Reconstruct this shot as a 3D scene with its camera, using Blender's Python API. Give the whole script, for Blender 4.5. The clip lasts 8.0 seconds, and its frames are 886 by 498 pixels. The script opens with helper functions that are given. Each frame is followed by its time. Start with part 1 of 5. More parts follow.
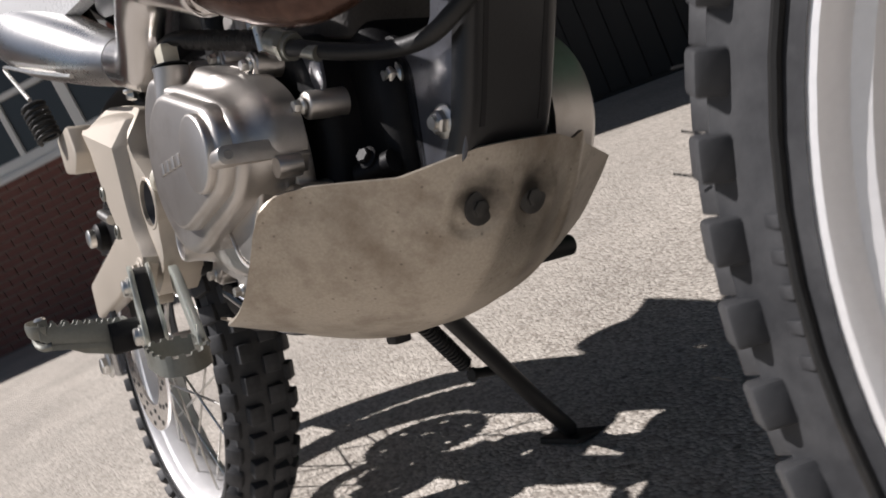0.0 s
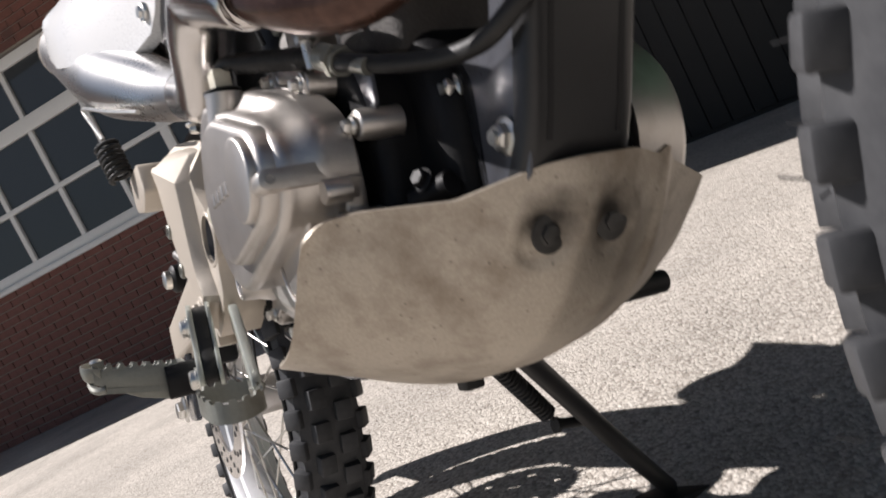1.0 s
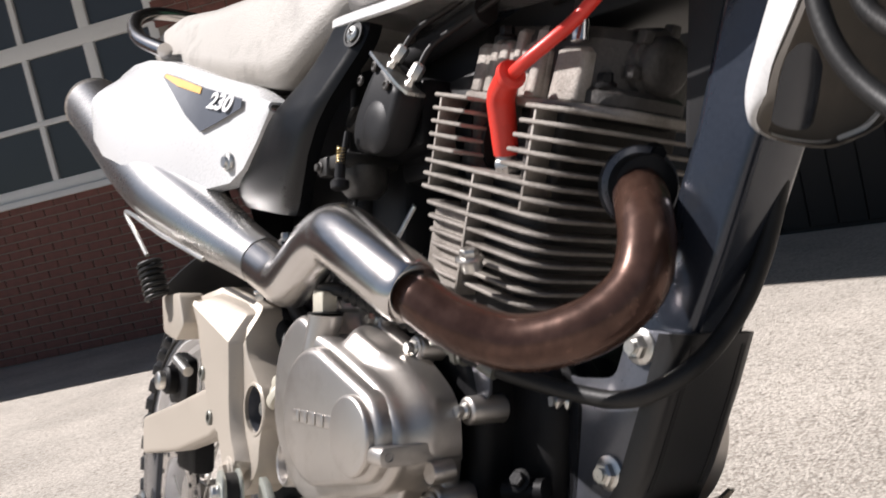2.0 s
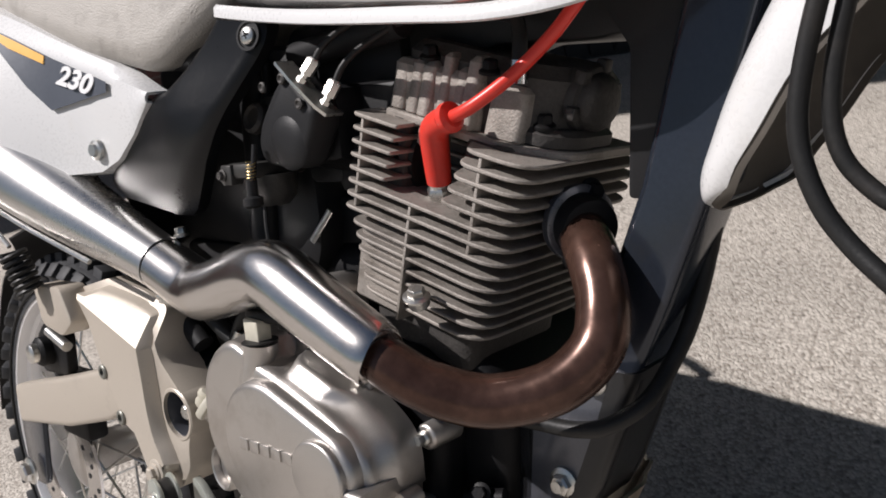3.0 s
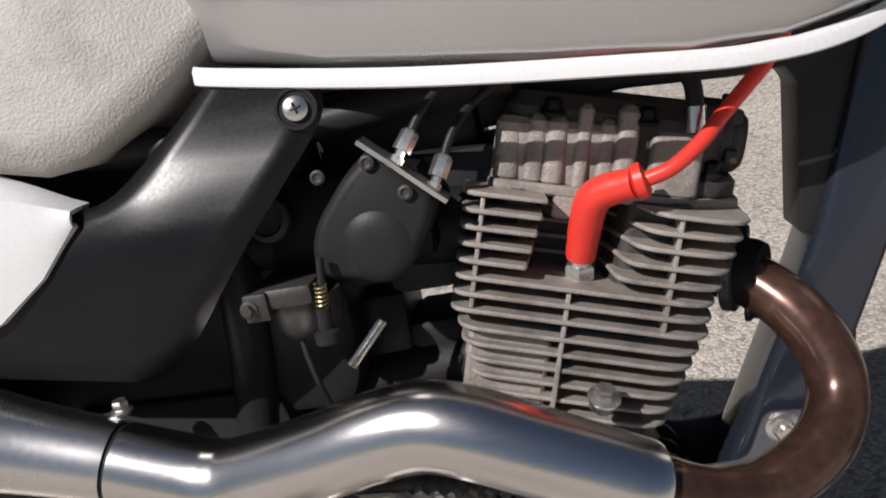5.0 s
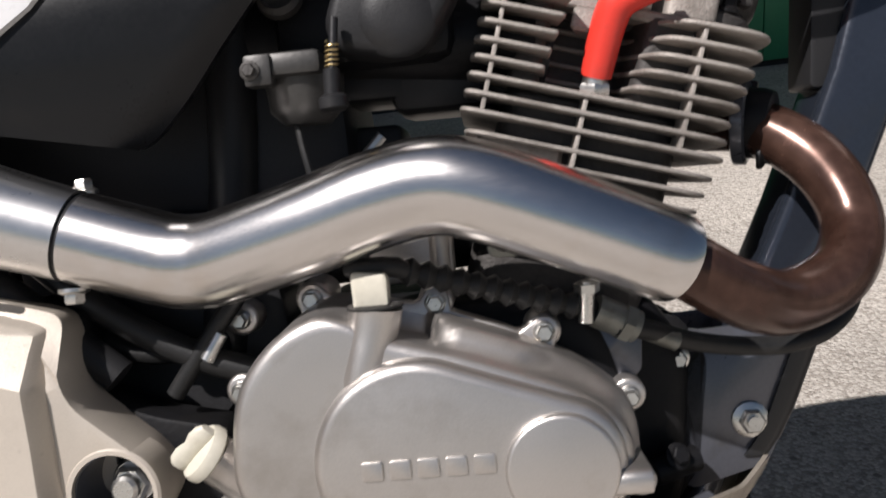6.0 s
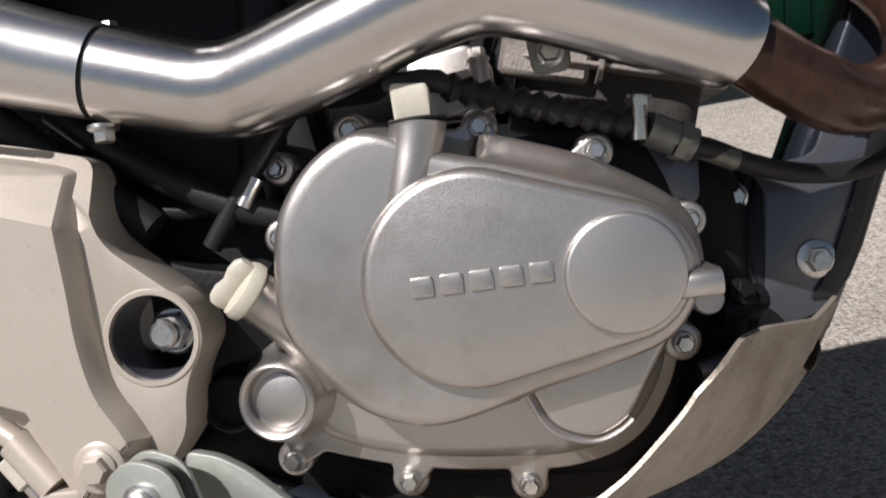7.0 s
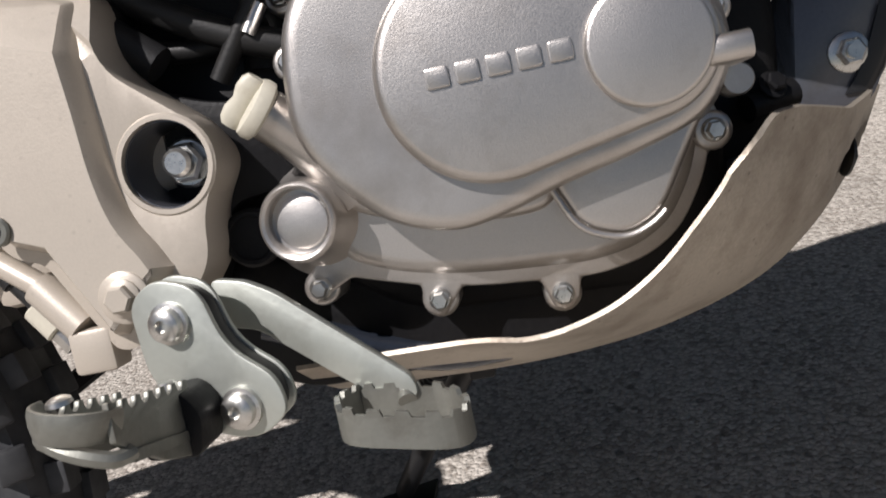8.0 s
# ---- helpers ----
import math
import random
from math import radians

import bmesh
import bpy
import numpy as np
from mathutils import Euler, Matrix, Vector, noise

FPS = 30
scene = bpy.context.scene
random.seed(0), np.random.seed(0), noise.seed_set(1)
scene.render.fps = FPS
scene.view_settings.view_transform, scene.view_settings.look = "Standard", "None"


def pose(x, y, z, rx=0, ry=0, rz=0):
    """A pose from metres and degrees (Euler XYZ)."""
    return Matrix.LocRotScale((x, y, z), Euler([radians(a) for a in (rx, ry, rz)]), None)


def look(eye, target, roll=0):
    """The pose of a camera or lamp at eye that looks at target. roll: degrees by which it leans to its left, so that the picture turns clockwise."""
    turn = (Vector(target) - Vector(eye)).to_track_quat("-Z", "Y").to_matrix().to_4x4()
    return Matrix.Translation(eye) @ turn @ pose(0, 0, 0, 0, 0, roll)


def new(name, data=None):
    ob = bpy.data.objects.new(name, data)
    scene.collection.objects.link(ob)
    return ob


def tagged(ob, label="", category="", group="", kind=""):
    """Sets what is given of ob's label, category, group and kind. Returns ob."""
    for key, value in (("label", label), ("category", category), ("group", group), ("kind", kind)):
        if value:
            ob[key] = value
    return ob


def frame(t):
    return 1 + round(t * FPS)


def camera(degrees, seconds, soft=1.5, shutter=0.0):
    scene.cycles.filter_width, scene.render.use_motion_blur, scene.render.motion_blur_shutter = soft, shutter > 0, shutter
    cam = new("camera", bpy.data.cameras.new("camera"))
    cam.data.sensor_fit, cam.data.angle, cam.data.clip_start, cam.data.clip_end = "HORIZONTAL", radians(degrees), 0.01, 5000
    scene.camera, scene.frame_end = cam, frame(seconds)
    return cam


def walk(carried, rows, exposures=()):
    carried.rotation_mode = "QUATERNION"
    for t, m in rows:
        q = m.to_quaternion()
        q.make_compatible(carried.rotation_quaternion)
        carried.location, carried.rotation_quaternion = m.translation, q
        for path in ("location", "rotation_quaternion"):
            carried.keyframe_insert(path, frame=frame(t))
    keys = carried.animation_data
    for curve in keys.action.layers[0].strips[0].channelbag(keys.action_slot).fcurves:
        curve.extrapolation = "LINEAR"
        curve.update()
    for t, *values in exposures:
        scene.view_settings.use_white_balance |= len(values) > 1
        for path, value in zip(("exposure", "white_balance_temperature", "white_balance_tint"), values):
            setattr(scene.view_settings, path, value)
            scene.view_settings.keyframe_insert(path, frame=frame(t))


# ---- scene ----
cam = camera(56.6, 8.0, soft=1.7, shutter=0.3)
PATH = [
    (0, (0.547, -0.24, 0.5), (-0.286, 0.284, 0.325), -25.44),
    (0.5, (0.498, -0.192, 0.426), (-0.372, 0.296, 0.354), -30.24),
    (1, (0.499, -0.192, 0.472), (-0.387, 0.267, 0.398), -26.50),
    (1.5, (0.518, -0.24, 0.619), (-0.353, 0.246, 0.54), -17.47),
    (2, (0.497, -0.277, 0.693), (-0.326, 0.286, 0.619), -13.21),
    (2.2, (0.493, -0.281, 0.727), (-0.299, 0.322, 0.63), -12.57),
    (3.3, (0.387, -0.3, 0.932), (-0.219, 0.38, 0.519), -17.20),
    (3.5, (0.345, -0.304, 0.956), (-0.203, 0.409, 0.52), -17.16),
    (4, (0.238, -0.36, 0.955), (-0.211, 0.401, 0.486), -18.09),
    (4.2, (0.186, -0.382, 0.972), (-0.215, 0.4, 0.495), -18.49),
    (5.3, (-0.043, -0.313, 0.981), (-0.127, 0.572, 0.523), -10.46),
    (5.5, (-0.059, -0.325, 0.917), (-0.127, 0.581, 0.499), -8.08),
    (5.7, (-0.048, -0.362, 0.834), (-0.145, 0.575, 0.498), -6.80),
    (6, (-0.073, -0.386, 0.787), (-0.123, 0.555, 0.451), -6.03),
    (6.5, (-0.097, -0.403, 0.711), (-0.153, 0.551, 0.415), -7.61),
    (7, (-0.097, -0.399, 0.682), (-0.175, 0.546, 0.365), -9.13),
    (7.5, (-0.101, -0.405, 0.64), (-0.2, 0.528, 0.292), -11.20),
    (8, (-0.111, -0.413, 0.604), (-0.223, 0.513, 0.242), -13.94),
]
walk(cam, [(t, look(eye, target, roll)) for t, eye, target, roll in PATH],
     [(0.0, 0.15), (0.5, 0.27), (1.0, 0.47), (1.5, 0.63), (2.0, 0.5), (2.2, 0.32), (3.3, -0.02), (4.2, 0.02), (5.5, 0.02), (6.0, 0.28), (6.5, 0.2), (7.0, 0.07), (7.5, 0.12), (8.0, 0.08)])

# ---- light ----
SUN_TO = Vector((-0.53, -0.56, 1.0)).normalized()
world = bpy.data.worlds.new("sky")
scene.world = world
world.use_nodes = True
wn = world.node_tree
sky = wn.nodes.new("ShaderNodeTexSky")
sky.sky_type = 'NISHITA'
sky.sun_disc = False
sky.sun_elevation = math.asin(SUN_TO.z)
sky.sun_rotation = math.atan2(SUN_TO.x, SUN_TO.y)
wn.links.new(sky.outputs[0], wn.nodes["Background"].inputs[0])
wn.nodes["Background"].inputs[1].default_value = 0.041
sun = new("sun", bpy.data.lights.new("sun", 'SUN'))
sun.data.energy, sun.data.angle, sun.data.color = 5.0, radians(0.6), (1.0, 0.945, 0.935)
sun.matrix_world = look(SUN_TO * 30, (0, 0, 0))


# ---- materials ----
def material(name, colour, rough=0.5, metal=0.0, spread=0.12, grain=60.0, bump=0.1, wear=8.0, dirt=None, dirt_amount=0.0, stretch=(1, 1, 1), coat=0.0, speck=0.0, rough_spread=0.12, spec=0.5):
    """A procedural surface: fine grain and broad stains in the colour, the roughness and the relief."""
    m = bpy.data.materials.new(name)
    m.use_nodes = True
    t = m.node_tree
    b = t.nodes["Principled BSDF"]
    N = lambda kind: t.nodes.new("ShaderNode" + kind)
    co, mp = N("TexCoord"), N("Mapping")
    mp.inputs["Scale"].default_value = stretch
    t.links.new(co.outputs["Object"], mp.inputs["Vector"])
    fine, broad = N("TexNoise"), N("TexNoise")
    for tex, scale, detail in ((fine, grain, 6), (broad, wear, 4)):
        tex.inputs["Scale"].default_value, tex.inputs["Detail"].default_value = scale, detail
        t.links.new(mp.outputs[0], tex.inputs["Vector"])
    mix = N("Mix")
    mix.data_type = 'RGBA'
    lo = tuple(c * (1 - spread) for c in colour)
    hi = tuple(min(1, c * (1 + spread)) for c in colour)
    mix.inputs["A"].default_value, mix.inputs["B"].default_value = (*lo, 1), (*hi, 1)
    add = N("Math")
    add.operation = 'MULTIPLY_ADD'
    add.inputs[1].default_value, add.inputs[2].default_value = 0.5, 0.0
    t.links.new(fine.outputs[0], add.inputs[0])
    half = N("Math")
    half.operation = 'MULTIPLY_ADD'
    half.inputs[1].default_value = 0.5
    t.links.new(broad.outputs[0], half.inputs[0])
    t.links.new(add.outputs[0], half.inputs[2])
    ramp = N("MapRange")
    ramp.inputs[1].default_value, ramp.inputs[2].default_value = 0.3, 0.7
    t.links.new(half.outputs[0], ramp.inputs[0])
    t.links.new(ramp.outputs[0], mix.inputs["Factor"])
    out = mix.outputs["Result"]
    if dirt:
        dn, dr, dm = N("TexNoise"), N("MapRange"), N("Mix")
        dn.inputs["Scale"].default_value, dn.inputs["Detail"].default_value, dn.inputs["Roughness"].default_value = wear * 1.7, 7, 0.65
        t.links.new(co.outputs["Object"], dn.inputs["Vector"])
        dr.inputs[1].default_value, dr.inputs[2].default_value = 0.62 - 0.3 * dirt_amount, 0.75 - 0.15 * dirt_amount
        dr.inputs[4].default_value = min(1.0, 0.35 + dirt_amount)
        t.links.new(dn.outputs[0], dr.inputs[0])
        dm.data_type = 'RGBA'
        dm.inputs["B"].default_value = (*dirt, 1)
        t.links.new(out, dm.inputs["A"])
        t.links.new(dr.outputs[0], dm.inputs["Factor"])
        out = dm.outputs["Result"]
    if speck:
        sn, sr, sm = N("TexVoronoi"), N("MapRange"), N("Mix")
        sn.inputs["Scale"].default_value = 90
        t.links.new(co.outputs["Object"], sn.inputs["Vector"])
        sr.inputs[1].default_value, sr.inputs[2].default_value, sr.inputs[3].default_value, sr.inputs[4].default_value = 0.05, 0.13, speck, 0.0
        t.links.new(sn.outputs["Distance"], sr.inputs[0])
        sm.data_type = 'RGBA'
        sm.inputs["B"].default_value = (0.05, 0.04, 0.03, 1)
        t.links.new(out, sm.inputs["A"])
        t.links.new(sr.outputs[0], sm.inputs["Factor"])
        out = sm.outputs["Result"]
    t.links.new(out, b.inputs["Base Color"])
    rr = N("MapRange")
    rr.inputs[3].default_value, rr.inputs[4].default_value = max(0.03, rough - rough_spread), min(1, rough + rough_spread)
    t.links.new(half.outputs[0], rr.inputs[0])
    t.links.new(rr.outputs[0], b.inputs["Roughness"])
    b.inputs["Metallic"].default_value = metal
    b.inputs["Specular IOR Level"].default_value = spec
    b.inputs["Coat Weight"].default_value = coat
    b.inputs["Coat Roughness"].default_value = 0.08
    if bump:
        bp = N("Bump")
        bp.inputs["Strength"].default_value, bp.inputs["Distance"].default_value = bump, 0.002
        t.links.new(fine.outputs[0], bp.inputs["Height"])
        t.links.new(bp.outputs[0], b.inputs["Normal"])
    return m


CAST = material("cast_aluminium", (0.55, 0.522, 0.494), 0.365, 0.9, 0.10, 1300, 0.10, 9, (0.39, 0.355, 0.32), 0.36, rough_spread=0.16)
CAST_DARK = material("dull_crankcase", (0.008, 0.008, 0.009), 0.5, 0.0, 0.3, 300, 0.15, 14, (0.012, 0.011, 0.010), 0.3, spec=0.2)
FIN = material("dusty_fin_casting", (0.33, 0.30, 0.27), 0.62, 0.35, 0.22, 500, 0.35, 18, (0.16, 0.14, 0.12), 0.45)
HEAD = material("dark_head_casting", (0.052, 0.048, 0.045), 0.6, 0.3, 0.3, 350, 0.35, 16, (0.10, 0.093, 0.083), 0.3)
STEEL = material("brushed_steel", (0.63, 0.61, 0.595), 0.215, 1.0, 0.06, 240, 0.02, 7, (0.50, 0.43, 0.36), 0.2, (0.5, 6, 6), rough_spread=0.09)
SATIN = material("polished_silencer_steel", (0.64, 0.63, 0.62), 0.28, 1.0, 0.03, 200, 0.01, 6, (0.54, 0.51, 0.48), 0.08, rough_spread=0.05)
BRASS = material("dull_brass", (0.55, 0.42, 0.20), 0.35, 0.9, 0.1, 300, 0.05, 30)
FRONTPLATE = material("black_bracket_paint", (0.018, 0.018, 0.019), 0.36, 0.1, 0.12, 400, 0.04, 12, (0.018, 0.017, 0.016), 0.2)
RUST = material("heat_browned_steel", (0.100, 0.054, 0.040), 0.25, 0.55, 0.4, 60, 0.03, 9, (0.045, 0.021, 0.015), 0.55, (2, 2, 2))
ZINC = material("zinc_plated_bolt", (0.66, 0.65, 0.62), 0.3, 0.95, 0.1, 500, 0.05, 60, (0.35, 0.31, 0.26), 0.2)
PLATE = material("weathered_aluminium_plate", (0.43, 0.38, 0.315), 0.46, 0.5, 0.2, 420, 0.2, 11, (0.235, 0.19, 0.145), 0.5, speck=0.5)
BRONZE = material("champagne_painted_steel", (0.50, 0.447, 0.38), 0.40, 0.25, 0.05, 700, 0.06, 10, (0.38, 0.335, 0.285), 0.15, speck=0.12)
FRAME = material("dark_steel_frame_paint", (0.028, 0.034, 0.047), 0.20, 0.4, 0.15, 300, 0.03, 12, (0.034, 0.036, 0.040), 0.15, coat=0.3)
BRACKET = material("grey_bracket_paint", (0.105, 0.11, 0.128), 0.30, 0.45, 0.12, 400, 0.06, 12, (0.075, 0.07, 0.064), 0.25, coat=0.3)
CARB = material("dull_carburettor_alloy", (0.06, 0.058, 0.055), 0.45, 0.5, 0.2, 300, 0.08, 20, (0.03, 0.028, 0.026), 0.3)
BLACK = material("black_plastic", (0.017, 0.017, 0.018), 0.48, 0.0, 0.25, 700, 0.08, 14, (0.020, 0.018, 0.016), 0.2, spec=0.25)
SIDEPLASTIC = material("charcoal_plastic", (0.007, 0.0074, 0.0082), 0.31, 0.0, 0.08, 400, 0.01, 10, (0.012, 0.0115, 0.011), 0.15, spec=0.23)
RUBBER = material("black_rubber", (0.014, 0.014, 0.014), 0.5, 0.0, 0.25, 500, 0.1, 20, (0.035, 0.031, 0.028), 0.25, spec=0.35)
TYRE = material("dusty_tyre_rubber", (0.027, 0.028, 0.031), 0.62, 0.0, 0.25, 160, 0.15, 9, (0.060, 0.061, 0.064), 0.62, spec=0.4)
WHITE = material("white_plastic", (0.68, 0.68, 0.675), 0.28, 0.0, 0.03, 300, 0.02, 8, (0.62, 0.60, 0.56), 0.08, coat=0.3)
SILVER = material("silver_tank_paint", (0.45, 0.44, 0.43), 0.24, 0.55, 0.04, 900, 0.01, 8, (0.42, 0.40, 0.37), 0.05, coat=0.6)
SEAT = material("seat_vinyl", (0.42, 0.395, 0.36), 0.55, 0.0, 0.10, 500, 0.5, 12, (0.25, 0.23, 0.205), 0.42)
RED = material("red_silicone", (0.72, 0.045, 0.03), 0.36, 0.0, 0.06, 400, 0.02, 16, (0.5, 0.05, 0.04), 0.1)
CREAM = material("cream_plastic", (0.56, 0.53, 0.44), 0.45, 0.0, 0.08, 300, 0.04, 30, (0.40, 0.36, 0.28), 0.25)
UNDER = material("mud_stained_plastic", (0.085, 0.074, 0.062), 0.65, 0.0, 0.15, 60, 0.2, 14, (0.12, 0.10, 0.08), 0.4)
GREENZINC = material("greenish_zinc_plate", (0.45, 0.47, 0.43), 0.42, 0.6, 0.05, 300, 0.04, 18, (0.36, 0.36, 0.32), 0.2)
PEGSTEEL = material("worn_peg_steel", (0.22, 0.222, 0.198), 0.45, 0.6, 0.12, 300, 0.1, 22, (0.13, 0.12, 0.10), 0.3)
RIM = material("polished_rim_alloy", (0.88, 0.87, 0.87), 0.38, 0.45, 0.04, 300, 0.03, 10, (0.62, 0.60, 0.58), 0.12)
DECAL = material("dark_decal_film", (0.09, 0.10, 0.12), 0.35, 0.1, 0.1, 300, 0.0, 10)
AMBER = material("amber_decal_film", (0.75, 0.38, 0.03), 0.4, 0.0, 0.05, 300, 0.0, 10)
INK = material("white_print", (0.8, 0.8, 0.8), 0.4, 0.0, 0.03, 300, 0.0, 10)
MARK = material("shaded_casting_mark", (0.36, 0.35, 0.34), 0.5, 0.8, 0.1, 500, 0.1, 12)
BRICK = material("dark_red_brick", (0.19, 0.08, 0.065), 0.85, 0.0, 0.35, 60, 0.5, 2.2, (0.085, 0.05, 0.045), 0.4)
MORTAR = material("grey_mortar", (0.26, 0.23, 0.20), 0.9, 0.0, 0.2, 50, 0.4, 2.0)
FRAMEPAINT = material("white_window_paint", (0.78, 0.78, 0.77), 0.45, 0.0, 0.04, 40, 0.08, 3)
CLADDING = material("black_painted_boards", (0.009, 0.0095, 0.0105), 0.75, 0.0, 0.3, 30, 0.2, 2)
GREEN = material("green_paint", (0.02, 0.16, 0.075), 0.45, 0.0, 0.1, 40, 0.05, 4)


def soot_and_shade_skid():
    """Soot round the two recessed bolts of the skid plate, deepened by painted recess shade."""
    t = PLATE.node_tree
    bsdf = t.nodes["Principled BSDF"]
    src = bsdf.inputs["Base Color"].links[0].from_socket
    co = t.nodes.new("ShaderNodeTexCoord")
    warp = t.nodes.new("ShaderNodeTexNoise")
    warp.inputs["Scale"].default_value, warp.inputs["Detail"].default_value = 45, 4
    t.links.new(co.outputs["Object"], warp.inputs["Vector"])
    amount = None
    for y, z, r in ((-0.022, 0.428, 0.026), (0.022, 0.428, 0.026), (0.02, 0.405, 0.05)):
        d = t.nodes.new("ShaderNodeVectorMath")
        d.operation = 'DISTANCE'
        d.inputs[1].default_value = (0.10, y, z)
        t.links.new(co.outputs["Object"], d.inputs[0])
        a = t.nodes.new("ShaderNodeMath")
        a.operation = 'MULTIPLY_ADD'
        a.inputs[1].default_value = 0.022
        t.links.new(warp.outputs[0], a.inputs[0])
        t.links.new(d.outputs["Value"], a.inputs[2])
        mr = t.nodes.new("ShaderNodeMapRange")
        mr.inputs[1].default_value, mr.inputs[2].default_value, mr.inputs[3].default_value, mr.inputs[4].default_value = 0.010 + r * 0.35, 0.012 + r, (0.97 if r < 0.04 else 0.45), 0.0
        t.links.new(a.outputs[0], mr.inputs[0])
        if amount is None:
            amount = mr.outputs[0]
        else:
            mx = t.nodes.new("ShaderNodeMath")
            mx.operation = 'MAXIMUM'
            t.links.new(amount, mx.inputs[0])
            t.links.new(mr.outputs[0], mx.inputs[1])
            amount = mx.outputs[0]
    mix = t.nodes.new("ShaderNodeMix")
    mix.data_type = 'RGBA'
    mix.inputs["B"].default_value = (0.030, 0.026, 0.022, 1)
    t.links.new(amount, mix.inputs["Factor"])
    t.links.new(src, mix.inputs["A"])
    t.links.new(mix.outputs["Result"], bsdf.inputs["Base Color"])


soot_and_shade_skid()


def glass_material():
    m = bpy.data.materials.new("window_glass")
    m.use_nodes = True
    b = m.node_tree.nodes["Principled BSDF"]
    b.inputs["Base Color"].default_value = (0.05, 0.056, 0.062, 1)
    b.inputs["Roughness"].default_value = 0.06
    b.inputs["IOR"].default_value = 1.5
    return m


GLASS = glass_material()


def ground_material():
    m = bpy.data.materials.new("pale_chip_seal")
    m.use_nodes = True
    t = m.node_tree
    b = t.nodes["Principled BSDF"]
    N = lambda kind: t.nodes.new("ShaderNode" + kind)
    co = N("TexCoord")
    cells, fine, broad = N("TexVoronoi"), N("TexNoise"), N("TexNoise")
    cells.inputs["Scale"].default_value = 150
    cells.inputs["Randomness"].default_value = 1.0
    fine.inputs["Scale"].default_value, fine.inputs["Detail"].default_value = 260, 5
    broad.inputs["Scale"].default_value, broad.inputs["Detail"].default_value = 1.7, 8
    for n in (cells, fine, broad):
        t.links.new(co.outputs["Object"], n.inputs["Vector"])
    ramp = N("ValToRGB")
    ramp.color_ramp.elements[0].color, ramp.color_ramp.elements[0].position = (0.34, 0.30, 0.258, 1), 0.0
    ramp.color_ramp.elements[1].color, ramp.color_ramp.elements[1].position = (0.67, 0.62, 0.555, 1), 1.0
    mid = ramp.color_ramp.elements.new(0.45)
    mid.color = (0.53, 0.485, 0.43, 1)
    sep = N("SeparateColor")
    t.links.new(cells.outputs["Color"], sep.inputs[0])
    t.links.new(sep.outputs[0], ramp.inputs[0])
    mix = N("Mix")
    mix.data_type, mix.blend_type = 'RGBA', 'MULTIPLY'
    mr = N("MapRange")
    mr.inputs[1].default_value, mr.inputs[2].default_value, mr.inputs[3].default_value, mr.inputs[4].default_value = 0.3, 0.7, 0.75, 1.1
    t.links.new(broad.outputs[0], mr.inputs[0])
    mix.inputs["Factor"].default_value = 1.0
    t.links.new(ramp.outputs[0], mix.inputs["A"])
    t.links.new(mr.outputs[0], mix.inputs["B"])
    joint, jm = N("MapRange"), N("Mix")
    joint.inputs[1].default_value, joint.inputs[2].default_value, joint.inputs[3].default_value, joint.inputs[4].default_value = 0.4, 0.85, 0.0, 0.38
    t.links.new(cells.outputs["Distance"], joint.inputs[0])
    jm.data_type = 'RGBA'
    jm.inputs["B"].default_value = (0.17, 0.15, 0.125, 1)
    t.links.new(mix.outputs["Result"], jm.inputs["A"])
    t.links.new(joint.outputs[0], jm.inputs["Factor"])
    chips, cr, cm = N("TexVoronoi"), N("MapRange"), N("Mix")
    chips.inputs["Scale"].default_value = 24
    t.links.new(co.outputs["Object"], chips.inputs["Vector"])
    cr.inputs[1].default_value, cr.inputs[2].default_value, cr.inputs[3].default_value, cr.inputs[4].default_value = 0.10, 0.17, 0.75, 0.0
    t.links.new(chips.outputs["Distance"], cr.inputs[0])
    cm.data_type = 'RGBA'
    cm.inputs["B"].default_value = (0.16, 0.14, 0.12, 1)
    t.links.new(jm.outputs["Result"], cm.inputs["A"])
    t.links.new(cr.outputs[0], cm.inputs["Factor"])
    t.links.new(cm.outputs["Result"], b.inputs["Base Color"])
    b.inputs["Roughness"].default_value = 0.85
    h = N("Math")
    h.operation = 'MULTIPLY_ADD'
    h.inputs[1].default_value = -1.0
    t.links.new(cells.outputs["Distance"], h.inputs[0])
    t.links.new(fine.outputs[0], h.inputs[2])
    bp = N("Bump")
    bp.inputs["Strength"].default_value, bp.inputs["Distance"].default_value = 0.85, 0.004
    t.links.new(h.outputs[0], bp.inputs["Height"])
    t.links.new(bp.outputs[0], b.inputs["Normal"])
    return m


GROUND = ground_material()


# ---- mesh tools ----
def finish(name, bm, mat, smooth=40):
    me = bpy.data.meshes.new(name)
    bmesh.ops.recalc_face_normals(bm, faces=bm.faces)
    bm.to_mesh(me)
    bm.free()
    me.materials.append(mat)
    if smooth:
        me.shade_smooth()
        me.set_sharp_from_angle(angle=radians(smooth))
    return me


def part(name, bm, mat, parent, label="", smooth=40):
    """One mesh object under a thing or under a part."""
    ob = new(name, finish(name, bm, mat, smooth))
    ob.parent = parent
    return tagged(ob, label)


def again(ob, parent, m=None):
    """Another piece on the same mesh."""
    o = new(ob.name.split(".")[0], ob.data)
    o.parent = parent
    if m is not None:
        o.matrix_basis = m
    return o


def bevel(bm, width, segments=2, sharp=25):
    if width <= 0:
        return bm
    edges = [e for e in bm.edges if len(e.link_faces) == 2 and e.calc_face_angle(0) > radians(sharp)]
    bmesh.ops.bevel(bm, geom=edges, offset=width, segments=segments, affect='EDGES', profile=0.5, clamp_overlap=True)
    return bm


